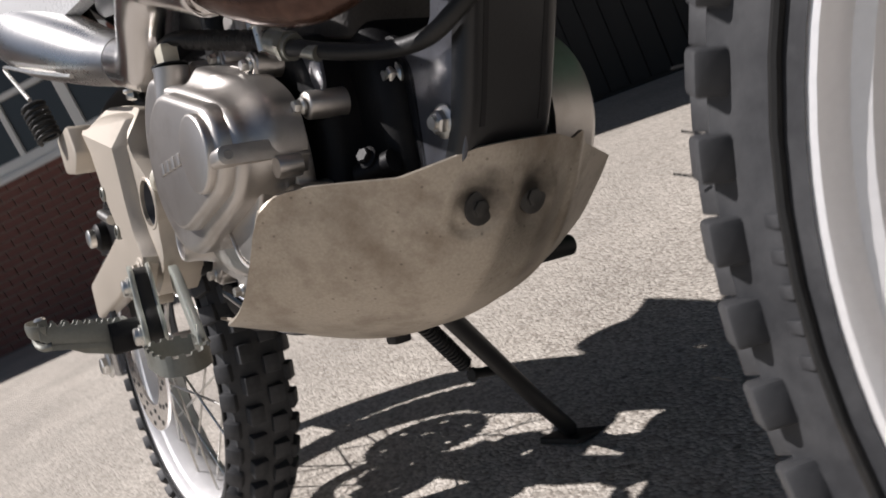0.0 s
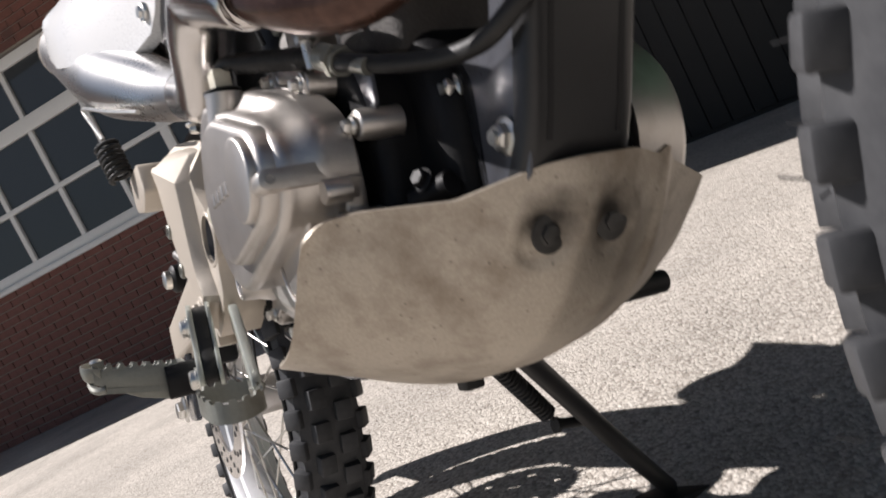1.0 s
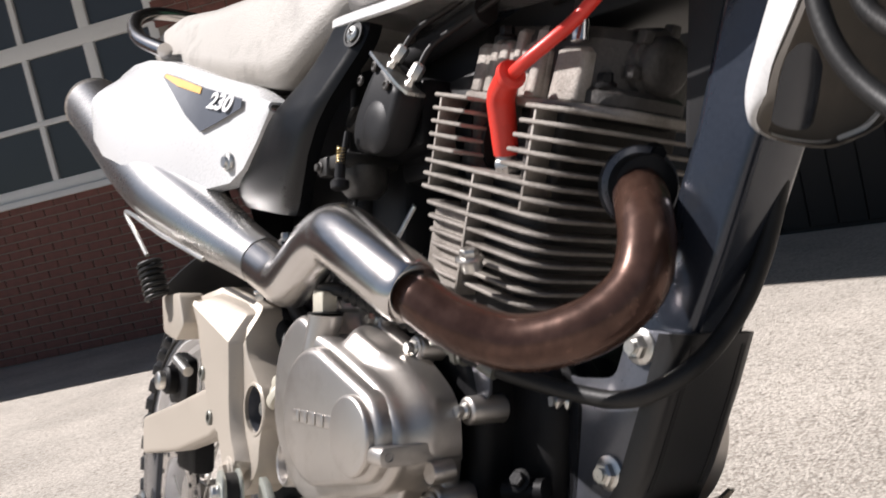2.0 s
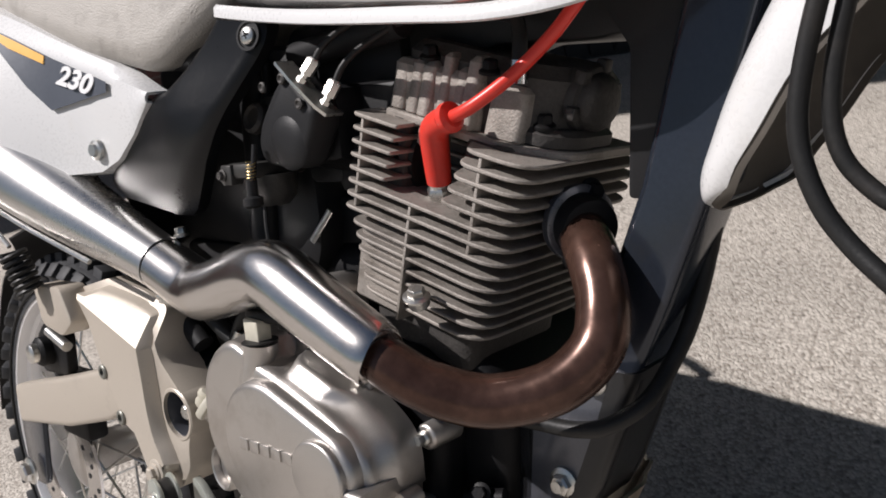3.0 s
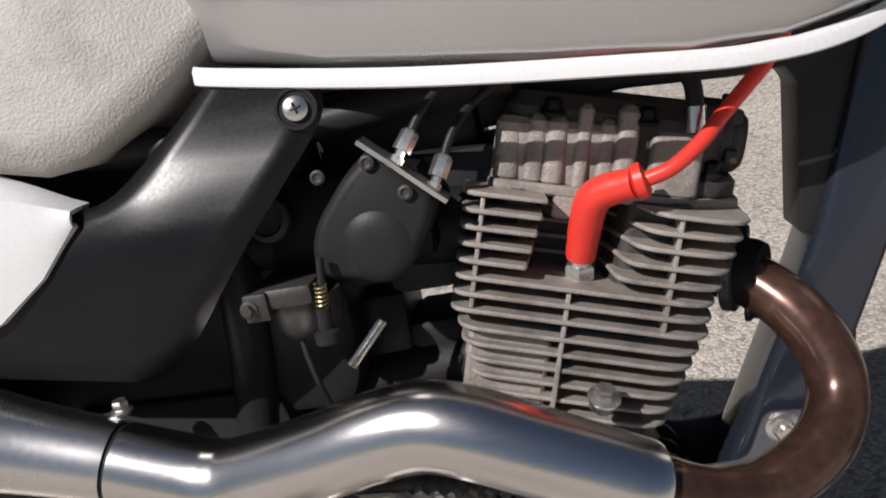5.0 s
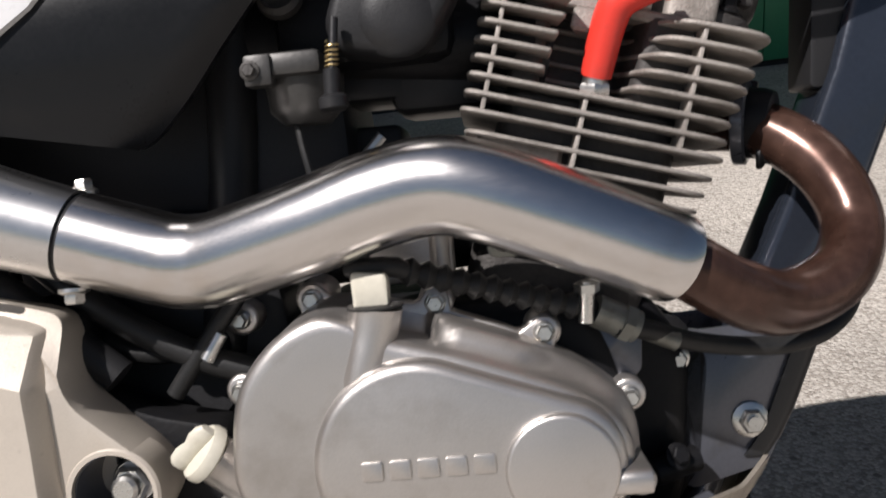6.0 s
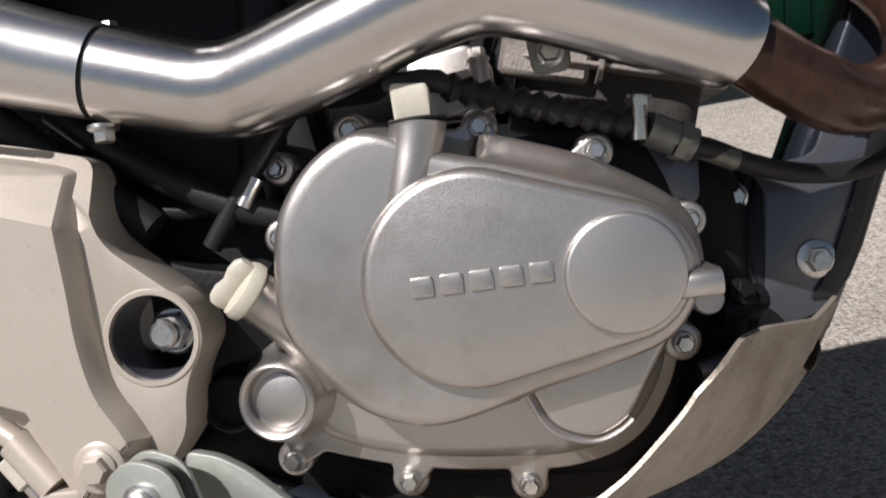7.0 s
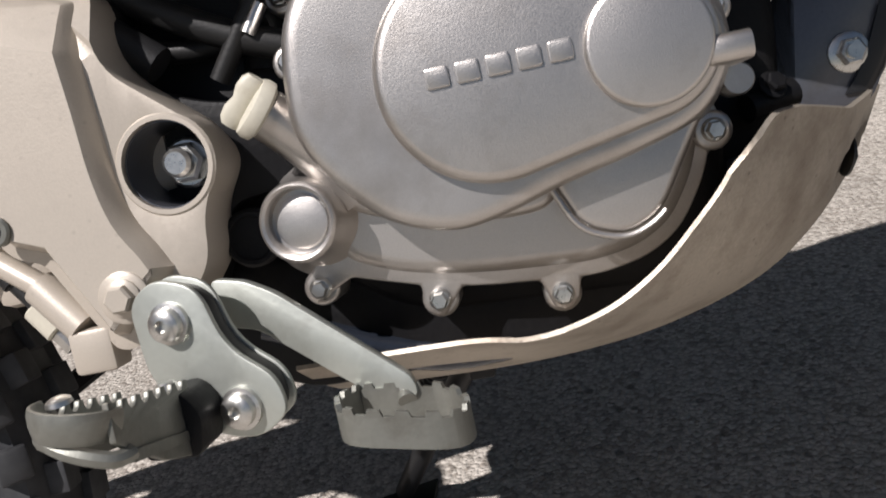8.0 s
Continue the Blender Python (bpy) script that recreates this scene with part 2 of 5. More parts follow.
def box(x0, x1, y0, y1, z0, z1, width=0.0):
    bm = bmesh.new()
    bmesh.ops.create_cube(bm, size=1, matrix=Matrix.Translation(((x0 + x1) / 2, (y0 + y1) / 2, (z0 + z1) / 2)) @ Matrix.Diagonal((x1 - x0, y1 - y0, z1 - z0, 1)))
    return bevel(bm, width)


def join(*bms):
    """All the meshes in one."""
    out = bms[0]
    for b in bms[1:]:
        me = bpy.data.meshes.new("joined")
        b.to_mesh(me)
        b.free()
        out.from_mesh(me)
        bpy.data.meshes.remove(me)
    return out


def rounded(points, radius, n=5):
    """A closed outline with its corners rounded; radius is one number or one for each corner."""
    out = []
    pts = [Vector(p) for p in points]
    for i, p in enumerate(pts):
        a, b = pts[i - 1], pts[(i + 1) % len(pts)]
        r = radius[i] if isinstance(radius, (list, tuple)) else radius
        da, db = (a - p), (b - p)
        cut = min(r, da.length * 0.45, db.length * 0.45)
        if cut < 1e-5:
            out.append(p)
            continue
        pa, pb = p + da.normalized() * cut, p + db.normalized() * cut
        for k in range(n + 1):
            s = k / n
            out.append(pa * (1 - s) ** 2 + p * 2 * s * (1 - s) + pb * s ** 2)
    return out


def circle(cx, cz, r, n=40, squash=1.0):
    return [(cx + r * math.cos(2 * math.pi * k / n), cz + r * squash * math.sin(2 * math.pi * k / n)) for k in range(n)]


def prism(outline, y0, y1, width=0.0, inset=0.0, segments=2):
    """An outline in the bike's side plane, (x, z), drawn out from y0 to y1; inset narrows the end at y1."""
    bm = bmesh.new()
    c = sum((Vector(p) for p in outline), Vector((0, 0))) / len(outline)
    near = [bm.verts.new((p[0], y0, p[1])) for p in outline]
    far = []
    count = len(outline)
    for i, p in enumerate(outline):
        q = Vector(p)
        if inset:
            t = Vector(outline[(i + 1) % count]) - Vector(outline[i - 1])
            nrm = Vector((-t.y, t.x)).normalized()
            if nrm.dot(c - q) < 0 and inset > 0:
                nrm = nrm
            area = sum(Vector(outline[k - 1]).cross(Vector(outline[k])) for k in range(count))
            q = q + nrm * inset * (1 if area > 0 else -1)
        far.append(bm.verts.new((q.x, y1, q.y)))
    bm.faces.new(near), bm.faces.new(far)
    for i in range(count):
        bm.faces.new((near[i - 1], near[i], far[i], far[i - 1]))
    bmesh.ops.recalc_face_normals(bm, faces=bm.faces)
    return bevel(bm, width, segments, 35)


def spline(points, per=8):
    """Points on a smooth line through the given ones."""
    pts = [Vector(p) for p in points]
    out = []
    for i in range(len(pts) - 1):
        a, b = pts[max(i - 1, 0)], pts[i]
        c, d = pts[i + 1], pts[min(i + 2, len(pts) - 1)]
        for k in range(per):
            s = k / per
            out.append(0.5 * (2 * b + (c - a) * s + (2 * a - 5 * b + 4 * c - d) * s * s + (3 * b - a - 3 * c + d) * s ** 3))
    return out + [pts[-1]]


def sweep(points, radius, sides=16, caps=True, squash=1.0, up=(0, 0, 1)):
    """A round bar along points; radius is one number or one for each point."""
    bm = bmesh.new()
    pts = [Vector(p) for p in points]
    side = None
    rings = []
    for i, p in enumerate(pts):
        d = (pts[min(i + 1, len(pts) - 1)] - pts[max(i - 1, 0)]).normalized()
        if side is None:
            side = d.cross(Vector(up))
            if side.length < 0.05:
                side = d.cross(Vector((1, 0, 0)))
        side = (side - d * side.dot(d)).normalized()
        over = d.cross(side)
        r = radius[i] if isinstance(radius, (list, tuple)) else radius
        rings.append([bm.verts.new(p + side * r * math.cos(2 * math.pi * k / sides) * squash + over * r * math.sin(2 * math.pi * k / sides)) for k in range(sides)])
    for a, b in zip(rings, rings[1:]):
        for k in range(sides):
            bm.faces.new((a[k - 1], a[k], b[k], b[k - 1]))
    if caps:
        bm.faces.new(rings[0]), bm.faces.new(rings[-1])
    return bm


def pipe(points, radius, per=8, sides=20, caps=True, squash=1.0):
    return sweep(spline(points, per), radius, sides, caps, squash)


def lathe(profile, centre, axis, sides=28, caps=True):
    """A turned shape: rows of (distance along the axis, radius)."""
    bm = bmesh.new()
    q = Vector(axis).to_track_quat('Z', 'Y')
    rings = []
    for h, r in profile:
        rings.append([bm.verts.new(Vector(centre) + q @ Vector((max(r, 1e-5) * math.cos(2 * math.pi * k / sides), max(r, 1e-5) * math.sin(2 * math.pi * k / sides), h))) for k in range(sides)])
    for a, b in zip(rings, rings[1:]):
        for k in range(sides):
            bm.faces.new((a[k - 1], a[k], b[k], b[k - 1]))
    if caps:
        bm.faces.new(rings[0]), bm.faces.new(rings[-1])
    return bm


def plate(outline, holes, y0, y1, width=0.0):
    """A side-plane plate from y0 to y1 with holes cut through it."""
    bm = bmesh.new()
    loops = [outline, *holes]
    walls = []
    for y in (y0, y1):
        edges, rings = [], []
        for loop in loops:
            ring = [bm.verts.new((p[0], y, p[1])) for p in loop]
            edges += [bm.edges.new((ring[i - 1], ring[i])) for i in range(len(ring))]
            rings.append(ring)
        bmesh.ops.triangle_fill(bm, use_beauty=True, use_dissolve=False, edges=edges)
        walls.append(rings)
    for lo, hi in zip(*walls):
        for i in range(len(lo)):
            bm.faces.new((lo[i - 1], lo[i], hi[i], hi[i - 1]))
    bmesh.ops.recalc_face_normals(bm, faces=bm.faces)
    return bevel(bm, width, 2, 60)


def rod(a, b, r, sides=12, r2=None):
    return sweep([a, b], [r, r if r2 is None else r2], sides)


def hexbolt(centre, axis, r=0.0052, h=0.006, flange=1.42):
    """A hexagon head on its round flange, with a domed top; centre lies on the seat."""
    q = Vector(axis).to_track_quat('Z', 'Y')
    base = lathe([(0, r * flange), (h * 0.22, r * flange), (h * 0.38, r * 1.05)], centre, axis, 16)
    rings = lathe([(h * 0.3, r), (h * 0.85, r), (h, r * 0.82)], centre, axis, 6)
    return join(base, rings)


def spring_coil(a, b, r, wire, turns, per=12):
    a, b = Vector(a), Vector(b)
    d = (b - a).normalized()
    s = d.orthogonal().normalized()
    o = d.cross(s)
    pts = [a + (b - a) * (k / (turns * per)) + s * r * math.cos(2 * math.pi * k / per) + o * r * math.sin(2 * math.pi * k / per) for k in range(int(turns * per) + 1)]
    return sweep(pts, wire, 6)


def loft(sections, caps=True):
    """A skin over rings of the same count of points."""
    bm = bmesh.new()
    rings = [[bm.verts.new(p) for p in s] for s in sections]
    n = len(rings[0])
    for a, b in zip(rings, rings[1:]):
        for k in range(n):
            bm.faces.new((a[k - 1], a[k], b[k], b[k - 1]))
    if caps:
        bm.faces.new(rings[0]), bm.faces.new(rings[-1])
    return bm


def sheet(rows_of_points, thick):
    """A curved sheet of metal with a thickness, from a grid of points."""
    bm = bmesh.new()
    g = [[bm.verts.new(p) for p in row] for row in rows_of_points]
    for a, b in zip(g, g[1:]):
        for k in range(len(a) - 1):
            bm.faces.new((a[k], a[k + 1], b[k + 1], b[k]))
    bmesh.ops.recalc_face_normals(bm, faces=bm.faces)
    bmesh.ops.solidify(bm, geom=bm.faces[:], thickness=thick)
    return bm


# ---- ground and buildings ----
def place():
    bm = bmesh.new()
    n, half = 40, 90.0
    line = [half * math.copysign(abs(2 * k / n - 1) ** 2.2, 2 * k / n - 1) for k in range(n + 1)]
    g = [[bm.verts.new((x, y, 0.012 * noise.noise((x * 0.4, y * 0.4, 0)) if abs(x) + abs(y) > 2.5 else 0.0)) for x in line] for y in line]
    for a, b in zip(g, g[1:]):
        for k in range(n):
            bm.faces.new((a[k], a[k + 1], b[k + 1], b[k]))
    tagged(new("ground", finish("ground", bm, GROUND, 60)), "pale worn chip-sealed yard with fine stones", "ground", kind="structure")


place()
WALL = Matrix.Translation((-7.8, 0.7, 0)) @ Matrix.Rotation(radians(46), 4, 'Z')   # along x, the yard on -y
DARK = Matrix.Translation((-5.3, 3.29, 0)) @ Matrix.Rotation(radians(9.5), 4, 'Z')


# ---- the motorcycle ----
LEANS = 15.2
bike = new("motorcycle")
bike.matrix_world = pose(0, 0, 0, -LEANS, 0, 0)
tagged(bike, "silver and white trail motorcycle leaning on its side stand", "motorcycle")


# -- wheels --
def wheel(name, centre, radius, width, rim_radius, knobs, rows, knob_size, label, lettered=False, spoke_count=32):
    hub = Vector(centre)
    w = new(name)
    w.parent = bike
    w.location = hub
    tagged(w, label)
    R1, hw = radius - 0.014, width / 2
    prof = []
    for k in range(15):
        a = math.pi * (k / 14)
        y = -hw * math.cos(a)
        r = rim_radius + (R1 - rim_radius) * (math.sin(a) ** 0.55)
        prof.append((y * (1.0 if 2 < k < 12 else 0.86), r))
    bm = lathe(prof, (0, 0, 0), (0, 1, 0), 96, False)
    tyre = part("tyre", bm, TYRE, w, "dusty black knobbly rubber tyre")
    kl, kw, kh = knob_size
    for row, (off, tilt) in enumerate(rows):
        outer = row in (0, len(rows) - 1)
        bmk = box(-kl / 2, kl / 2, -kw / 2, kw / 2, -0.010, kh + (0.002 if outer else 0), 0.0028 if outer else 0.0014)
        first = None
        for k in range(knobs):
            a = 2 * math.pi * (k + 0.5 * (row % 2)) / knobs
            m = Matrix.Rotation(a, 4, 'Y') @ Matrix.Translation((0, off, 0)) @ Matrix.Translation((0, 0, R1 - 0.62 * hw * (abs(off) / hw) ** 2.2)) @ Matrix.Rotation(radians(tilt), 4, 'X')
            if first is None:
                first = part("knob", bmk, TYRE, tyre)
                first.matrix_basis = m
            else:
                again(first, tyre, m)
    if lettered:
        rng = random.Random(7)
        for start, count in ((0.30, 5), (1.05, 4), (2.2, 6), (2.85, 4), (3.5, 6), (4.6, 5), (5.6, 5)):
            for k in range(count):
                a = start + k * 0.048
                m = Matrix.Rotation(a, 4, 'Y') @ Matrix.Translation((0, -hw * 0.860, rim_radius + (R1 - rim_radius) * 0.30))
                bar = part("raised_mark", box(-0.003, 0.003, -0.0009, 0.0009, -0.005, 0.005, 0.0004), TYRE, tyre)
                bar.matrix_basis = m @ Matrix.Rotation(radians(-18), 4, 'X')
        for k in range(56):
            a, off = rng.uniform(0, 6.28), rng.uniform(-0.9, -0.35) * hw
            base = Matrix.Rotation(a, 4, 'Y') @ Vector((0, off, R1 + 0.004))
            tip = Matrix.Rotation(a + rng.uniform(-0.01, 0.01), 4, 'Y') @ Vector((0, off - 0.004, R1 + 0.0125))
            part("rubber_hair", rod(base, tip, 0.0006, 5), BLACK, tyre)
    half_rim = [(0.83, 0.010), (0.85, 0.004), (0.82, -0.004), (0.70, -0.008), (0.55, -0.010), (0.48, -0.017), (0.25, -0.021)]
    rp = [(-hw * u, rim_radius + v) for u, v in half_rim] + [(0, rim_radius - 0.022)] + [(hw * u, rim_radius + v) for u, v in reversed(half_rim)]
    for s in (-1, 1):
        part("bead", sweep([(( rim_radius + 0.0125) * math.cos(2 * math.pi * k / 64), s * hw * 0.875, (rim_radius + 0.0125) * math.sin(2 * math.pi * k / 64)) for k in range(65)], 0.0028, 8), RUBBER, tyre)
    bm = bmesh.new()
    rings = []
    for y, r in rp + [(y, r + 0.006) for y, r in reversed(rp)]:
        rings.append([bm.verts.new((r * math.cos(2 * math.pi * k / 96), y, r * math.sin(2 * math.pi * k / 96))) for k in range(96)])
    for a, b in zip(rings, rings[1:] + rings[:1]):
        for k in range(96):
            bm.faces.new((a[k - 1], a[k], b[k], b[k - 1]))
    part("rim", bm, RIM, w, "bright silver alloy rim")
    part("hub", lathe([(-0.055, 0.03), (-0.05, 0.045), (-0.035, 0.03), (0.035, 0.03), (0.05, 0.045), (0.055, 0.03)], (0, 0, 0), (0, 1, 0), 32), CAST, w)
    sp = None
    for k in range(spoke_count):
        a = 2 * math.pi * k / spoke_count
        side = 1 if k % 2 else -1
        lean = (0.35 if (k // 2) % 2 else -0.35)
        m = Matrix.Rotation(a, 4, 'Y')
        p0, p1 = Vector((0.042 * math.sin(lean * 3), 0.045 * side, 0.042 * math.cos(lean * 3))), Vector((0, 0.006 * side, rim_radius - 0.016))
        s = part("spoke", rod(m @ p0, m @ p1, 0.0019, 6), ZINC, w)
    return w


front_wheel = wheel("front_wheel", (0.658, -0.046, 0.366), 0.377, 0.088, 0.299, 58, ((-0.034, -38), (-0.012, -8), (0.012, 8), (0.034, 38)), (0.021, 0.017, 0.010), "spoked front wheel with a knobbly tyre", True)
front_wheel.matrix_basis = Matrix.Translation((0.658, -0.046, 0.366)) @ Matrix.Rotation(radians(-4.5), 4, Vector((-0.438, 0, 0.899)))
rear_wheel = wheel("rear_wheel", (-0.775, 0.0, 0.312), 0.312, 0.102, 0.250, 46, ((-0.040, -40), (-0.016, -6), (0.016, 6), (0.040, 40)), (0.024, 0.021, 0.011), "spoked rear wheel with a knobbly tyre")


def brake_disc():
    part("brake_disc", lathe([(-0.072, 0.070), (-0.072, 0.11), (-0.068, 0.11), (-0.068, 0.070), (-0.072, 0.070)], (0, 0, 0), (0, 1, 0), 64, False), STEEL, rear_wheel, "drilled steel brake disc")
    disc = rear_wheel.children[-1]
    for k in range(36):
        a = 2 * math.pi * k / 36
        r = (0.079, 0.09, 0.101)[k % 3]
        part("drill_hole", lathe([(0, 0.0042), (0.0006, 0.004)], (r * math.cos(a), -0.0721, r * math.sin(a)), (0, -1, 0), 10), BLACK, disc)


brake_disc()


def final_drive():
    """Rear sprocket and chain on the far side of the wheel."""
    teeth = [(r * math.cos(a), r * math.sin(a)) for k in range(40) for r, a in ((0.098, math.tau * (k - 0.22) / 40), (0.104, math.tau * k / 40), (0.098, math.tau * (k + 0.22) / 40))]
    holes = [circle(0.068 * math.cos(math.tau * k / 6), 0.068 * math.sin(math.tau * k / 6), 0.008, 16) for k in range(6)]
    part("sprocket", plate(teeth, [circle(0, 0, 0.028, 24)] + holes, 0.066, 0.072), CAST_DARK, rear_wheel, "dark steel rear sprocket")
    part("drive_chain", join(sweep([(-0.775, 0.069, 0.423), (-0.56, 0.069, 0.47), (-0.30, 0.069, 0.53)], 0.009, 8), sweep([(-0.775, 0.069, 0.217), (-0.56, 0.069, 0.33), (-0.30, 0.069, 0.46)], 0.009, 8)), CAST_DARK, bike, "oily black drive chain")


final_drive()


# -- engine --
def outline_hull(circles, n=64):
    """The outline round several circles (x, z, r)."""
    out = []
    for k in range(n):
        a = 2 * math.pi * k / n
        d = Vector((math.cos(a), math.sin(a)))
        best = max(circles, key=lambda c: d.dot(Vector(c[:2])) + c[2])
        out.append(Vector(best[:2]) + d * best[2])
    return out


crankcase = part("crankcase", prism(rounded([(-0.25, 0.43), (-0.19, 0.385), (-0.03, 0.375), (0.004, 0.43), (0.010, 0.54), (-0.01, 0.585), (-0.20, 0.585), (-0.235, 0.54)], 0.03), -0.084, 0.12, 0.016, 0, 4), CAST_DARK, bike, "dull black crankcase")
part("crankcase_nose", prism(rounded([(-0.10, 0.40), (-0.02, 0.385), (0.046, 0.43), (0.056, 0.54), (0.02, 0.59), (-0.10, 0.585)], 0.03), -0.052, 0.11, 0.018, 0, 4), CAST_DARK, crankcase)
for y in (-0.034, -0.012, 0.012):
    part("front_rib", prism(rounded([(0.03, 0.42), (0.058, 0.455), (0.068, 0.53), (0.05, 0.56), (0.03, 0.56)], 0.008, 3), y - 0.003, y + 0.003, 0.0015), CAST_DARK, crankcase)
part("oil_union", join(rod((0.020, -0.070, 0.466), (0.050, -0.058, 0.470), 0.0085, 14), hexbolt((0.036, -0.070, 0.476), (0.3, -0.8, 0.4), 0.006, 0.007)), CAST_DARK, crankcase, "small black oil union")
part("front_pipe", pipe([(0.058, -0.055, 0.440), (0.040, -0.066, 0.438), (0.016, -0.078, 0.436), (0.004, -0.080, 0.434)], 0.0065, 5, 12), BRACKET, crankcase)
part("engine_sump", prism(rounded([(-0.315, 0.44), (-0.315, 0.38), (-0.26, 0.354), (-0.10, 0.352), (-0.03, 0.372), (-0.02, 0.43)], 0.012), -0.078, 0.09, 0.004), CAST_DARK, bike, "black engine underside")
cover = new("clutch_cover")
cover.parent = bike
tagged(cover, "satin cast-aluminium clutch cover")
BOLTS = ((-0.043, -0.110, 0.569), (-0.104, -0.110, 0.591), (-0.175, -0.110, 0.599), (-0.228, -0.078, 0.586), (0.005, -0.098, 0.524), (-0.010, -0.118, 0.460), (-0.102, -0.110, 0.389), (-0.169, -0.111, 0.399), (-0.234, -0.110, 0.418), (-0.226, -0.098, 0.545))


def union_outline(centre, base, circles, n=150):
    """The outline of a polygon with round lobes, seen from a centre inside it."""
    c = Vector(centre)
    out = []
    for k in range(n):
        a = 2 * math.pi * k / n
        d = Vector((math.cos(a), math.sin(a)))
        far = 0.0
        for i in range(len(base)):
            p, q = Vector(base[i - 1]) - c, Vector(base[i]) - c
            e = q - p
            den = d.x * e.y - d.y * e.x
            if abs(den) > 1e-9:
                t = (p.x * e.y - p.y * e.x) / den
                u = (p.x * d.y - p.y * d.x) / den
                if t > 0 and 0 <= u <= 1:
                    far = max(far, t)
        for x, z, r in circles:
            v = Vector((x, z)) - c
            along = v.dot(d)
            gap = r * r - (v.length_squared - along * along)
            if gap > 0 and along > 0:
                far = max(far, along + math.sqrt(gap))
        out.append(c + d * far)
    return out


FLANGE = rounded([(-0.226, 0.424), (-0.193, 0.413), (-0.169, 0.406), (-0.14, 0.401), (-0.111, 0.398), (-0.082, 0.395), (-0.053, 0.400), (-0.033, 0.412), (-0.016, 0.438), (-0.003, 0.48), (-0.005, 0.525), (-0.055, 0.570), (-0.11, 0.591), (-0.165, 0.598), (-0.200, 0.578), (-0.214, 0.54), (-0.214, 0.49), (-0.236, 0.46)], 0.012, 4)
part("flange", prism(union_outline((-0.115, 0.50), FLANGE, [(x, z, 0.0094) for x, y, z in BOLTS if y < -0.1]), -0.108, -0.092, 0.002), CAST, cover)
part("skirt", prism(rounded([(-0.226, 0.50), (-0.222, 0.430), (-0.192, 0.416), (-0.165, 0.409), (-0.13, 0.404), (-0.082, 0.400), (-0.056, 0.404), (-0.036, 0.415), (-0.019, 0.440), (-0.008, 0.48), (-0.02, 0.545), (-0.12, 0.58), (-0.2, 0.57)], 0.014, 5), -0.102, -0.1125, 0.006, 0.006, 4), CAST, cover)
part("lower_wall", prism(rounded([(-0.220, 0.50), (-0.212, 0.458), (-0.185, 0.446), (-0.160, 0.440), (-0.122, 0.434), (-0.096, 0.436), (-0.088, 0.46), (-0.02, 0.545), (-0.12, 0.575), (-0.2, 0.565)], 0.016, 5), -0.106, -0.1185, 0.005, 0.003, 4), CAST, cover)


def bulge(low, high, centre):
    """The cover's deep wall: from its outline at the flange to a smaller one at the face, its edge rolled over."""
    def closed(ring):
        return [(p.x, p.z) for p in spline([(x, 0, z) for x, z in ring[-1:] + ring + ring[:2]], 5)[5:-5]][:-1]
    c = Vector(centre)
    lo, hi = union_outline(centre, closed(low), []), union_outline(centre, closed(high), [])
    def window(x, x0, x1, soft):
        return min(1.0, max(0.0, (x - x0) / soft)) * min(1.0, max(0.0, (x1 - x) / soft))
    sections = []
    depths = [-0.098, -0.106, -0.108, -0.110, -0.113, -0.117, -0.121, -0.125, -0.129, -0.132, -0.135, -0.138, -0.141, -0.1435]
    for y, inset in [(d, 0.0) for d in depths] + [(-0.1465, 0.0013), (-0.1488, 0.0033), (-0.1498, 0.0065), (-0.150, 0.010), (-0.150, 0.03)]:
        sec = []
        for p, q in zip(lo, hi):
            top = 1.0 if p.y > 0.545 else 0.0
            tower = top * window(p.x, -0.108, -0.034, 0.018)
            valley = top * window(p.x, -0.136, -0.100, 0.008)
            begin = -0.118 - 0.014 * tower + 0.012 * valley
            end = -0.1425 - 0.001 * tower + 0.031 * valley
            k = min(1.0, max(0.0, (y - begin) / (end - begin)))
            v = p.lerp(q, k * k * (3 - 2 * k))
            v = v + (c - v).normalized() * inset
            sec.append(Vector((v.x, y, v.y)))
        sections.append(sec)
    return loft(sections)


BACK = [(-0.218, 0.498), (-0.220, 0.519), (-0.2135, 0.555), (-0.194, 0.581)]
FOOT = [(-0.05, 0.459), (-0.09, 0.450), (-0.125, 0.4405), (-0.152, 0.4385), (-0.182, 0.450), (-0.206, 0.475)]
AT_FLANGE = BACK + [(-0.168, 0.599), (-0.142, 0.598), (-0.114, 0.590), (-0.085, 0.580), (-0.052, 0.567), (-0.024, 0.552), (-0.001, 0.532), (0.005, 0.508), (0.001, 0.487), (-0.017, 0.466)] + FOOT
AT_FACE = BACK + [(-0.169, 0.594), (-0.150, 0.591), (-0.133, 0.581), (-0.112, 0.5745), (-0.088, 0.567), (-0.055, 0.5545), (-0.027, 0.5415), (-0.009, 0.526), (-0.002, 0.507), (-0.006, 0.487), (-0.021, 0.469)] + FOOT
part("bulge", bulge(AT_FLANGE, AT_FACE, (-0.115, 0.513)), CAST, cover)
part("raised_panel", prism(outline_hull([(-0.1175, 0.513, 0.0570), (-0.0430, 0.507, 0.0368)], 96), -0.140, -0.161, 0.0055, 0.002, 4), CAST, cover)
part("round_boss", prism(circle(-0.0425, 0.507, 0.0297, 64), -0.155, -0.167, 0.0025, 0, 3), CAST, cover)
pocket = rounded([(-0.104, 0.462), (-0.088, 0.424), (-0.064, 0.415), (-0.044, 0.424), (-0.010, 0.478), (-0.04, 0.49)], 0.012, 5)
part("pocket_rib", prism(pocket, -0.115, -0.1335, 0.004, 0.002, 3), CAST, cover)
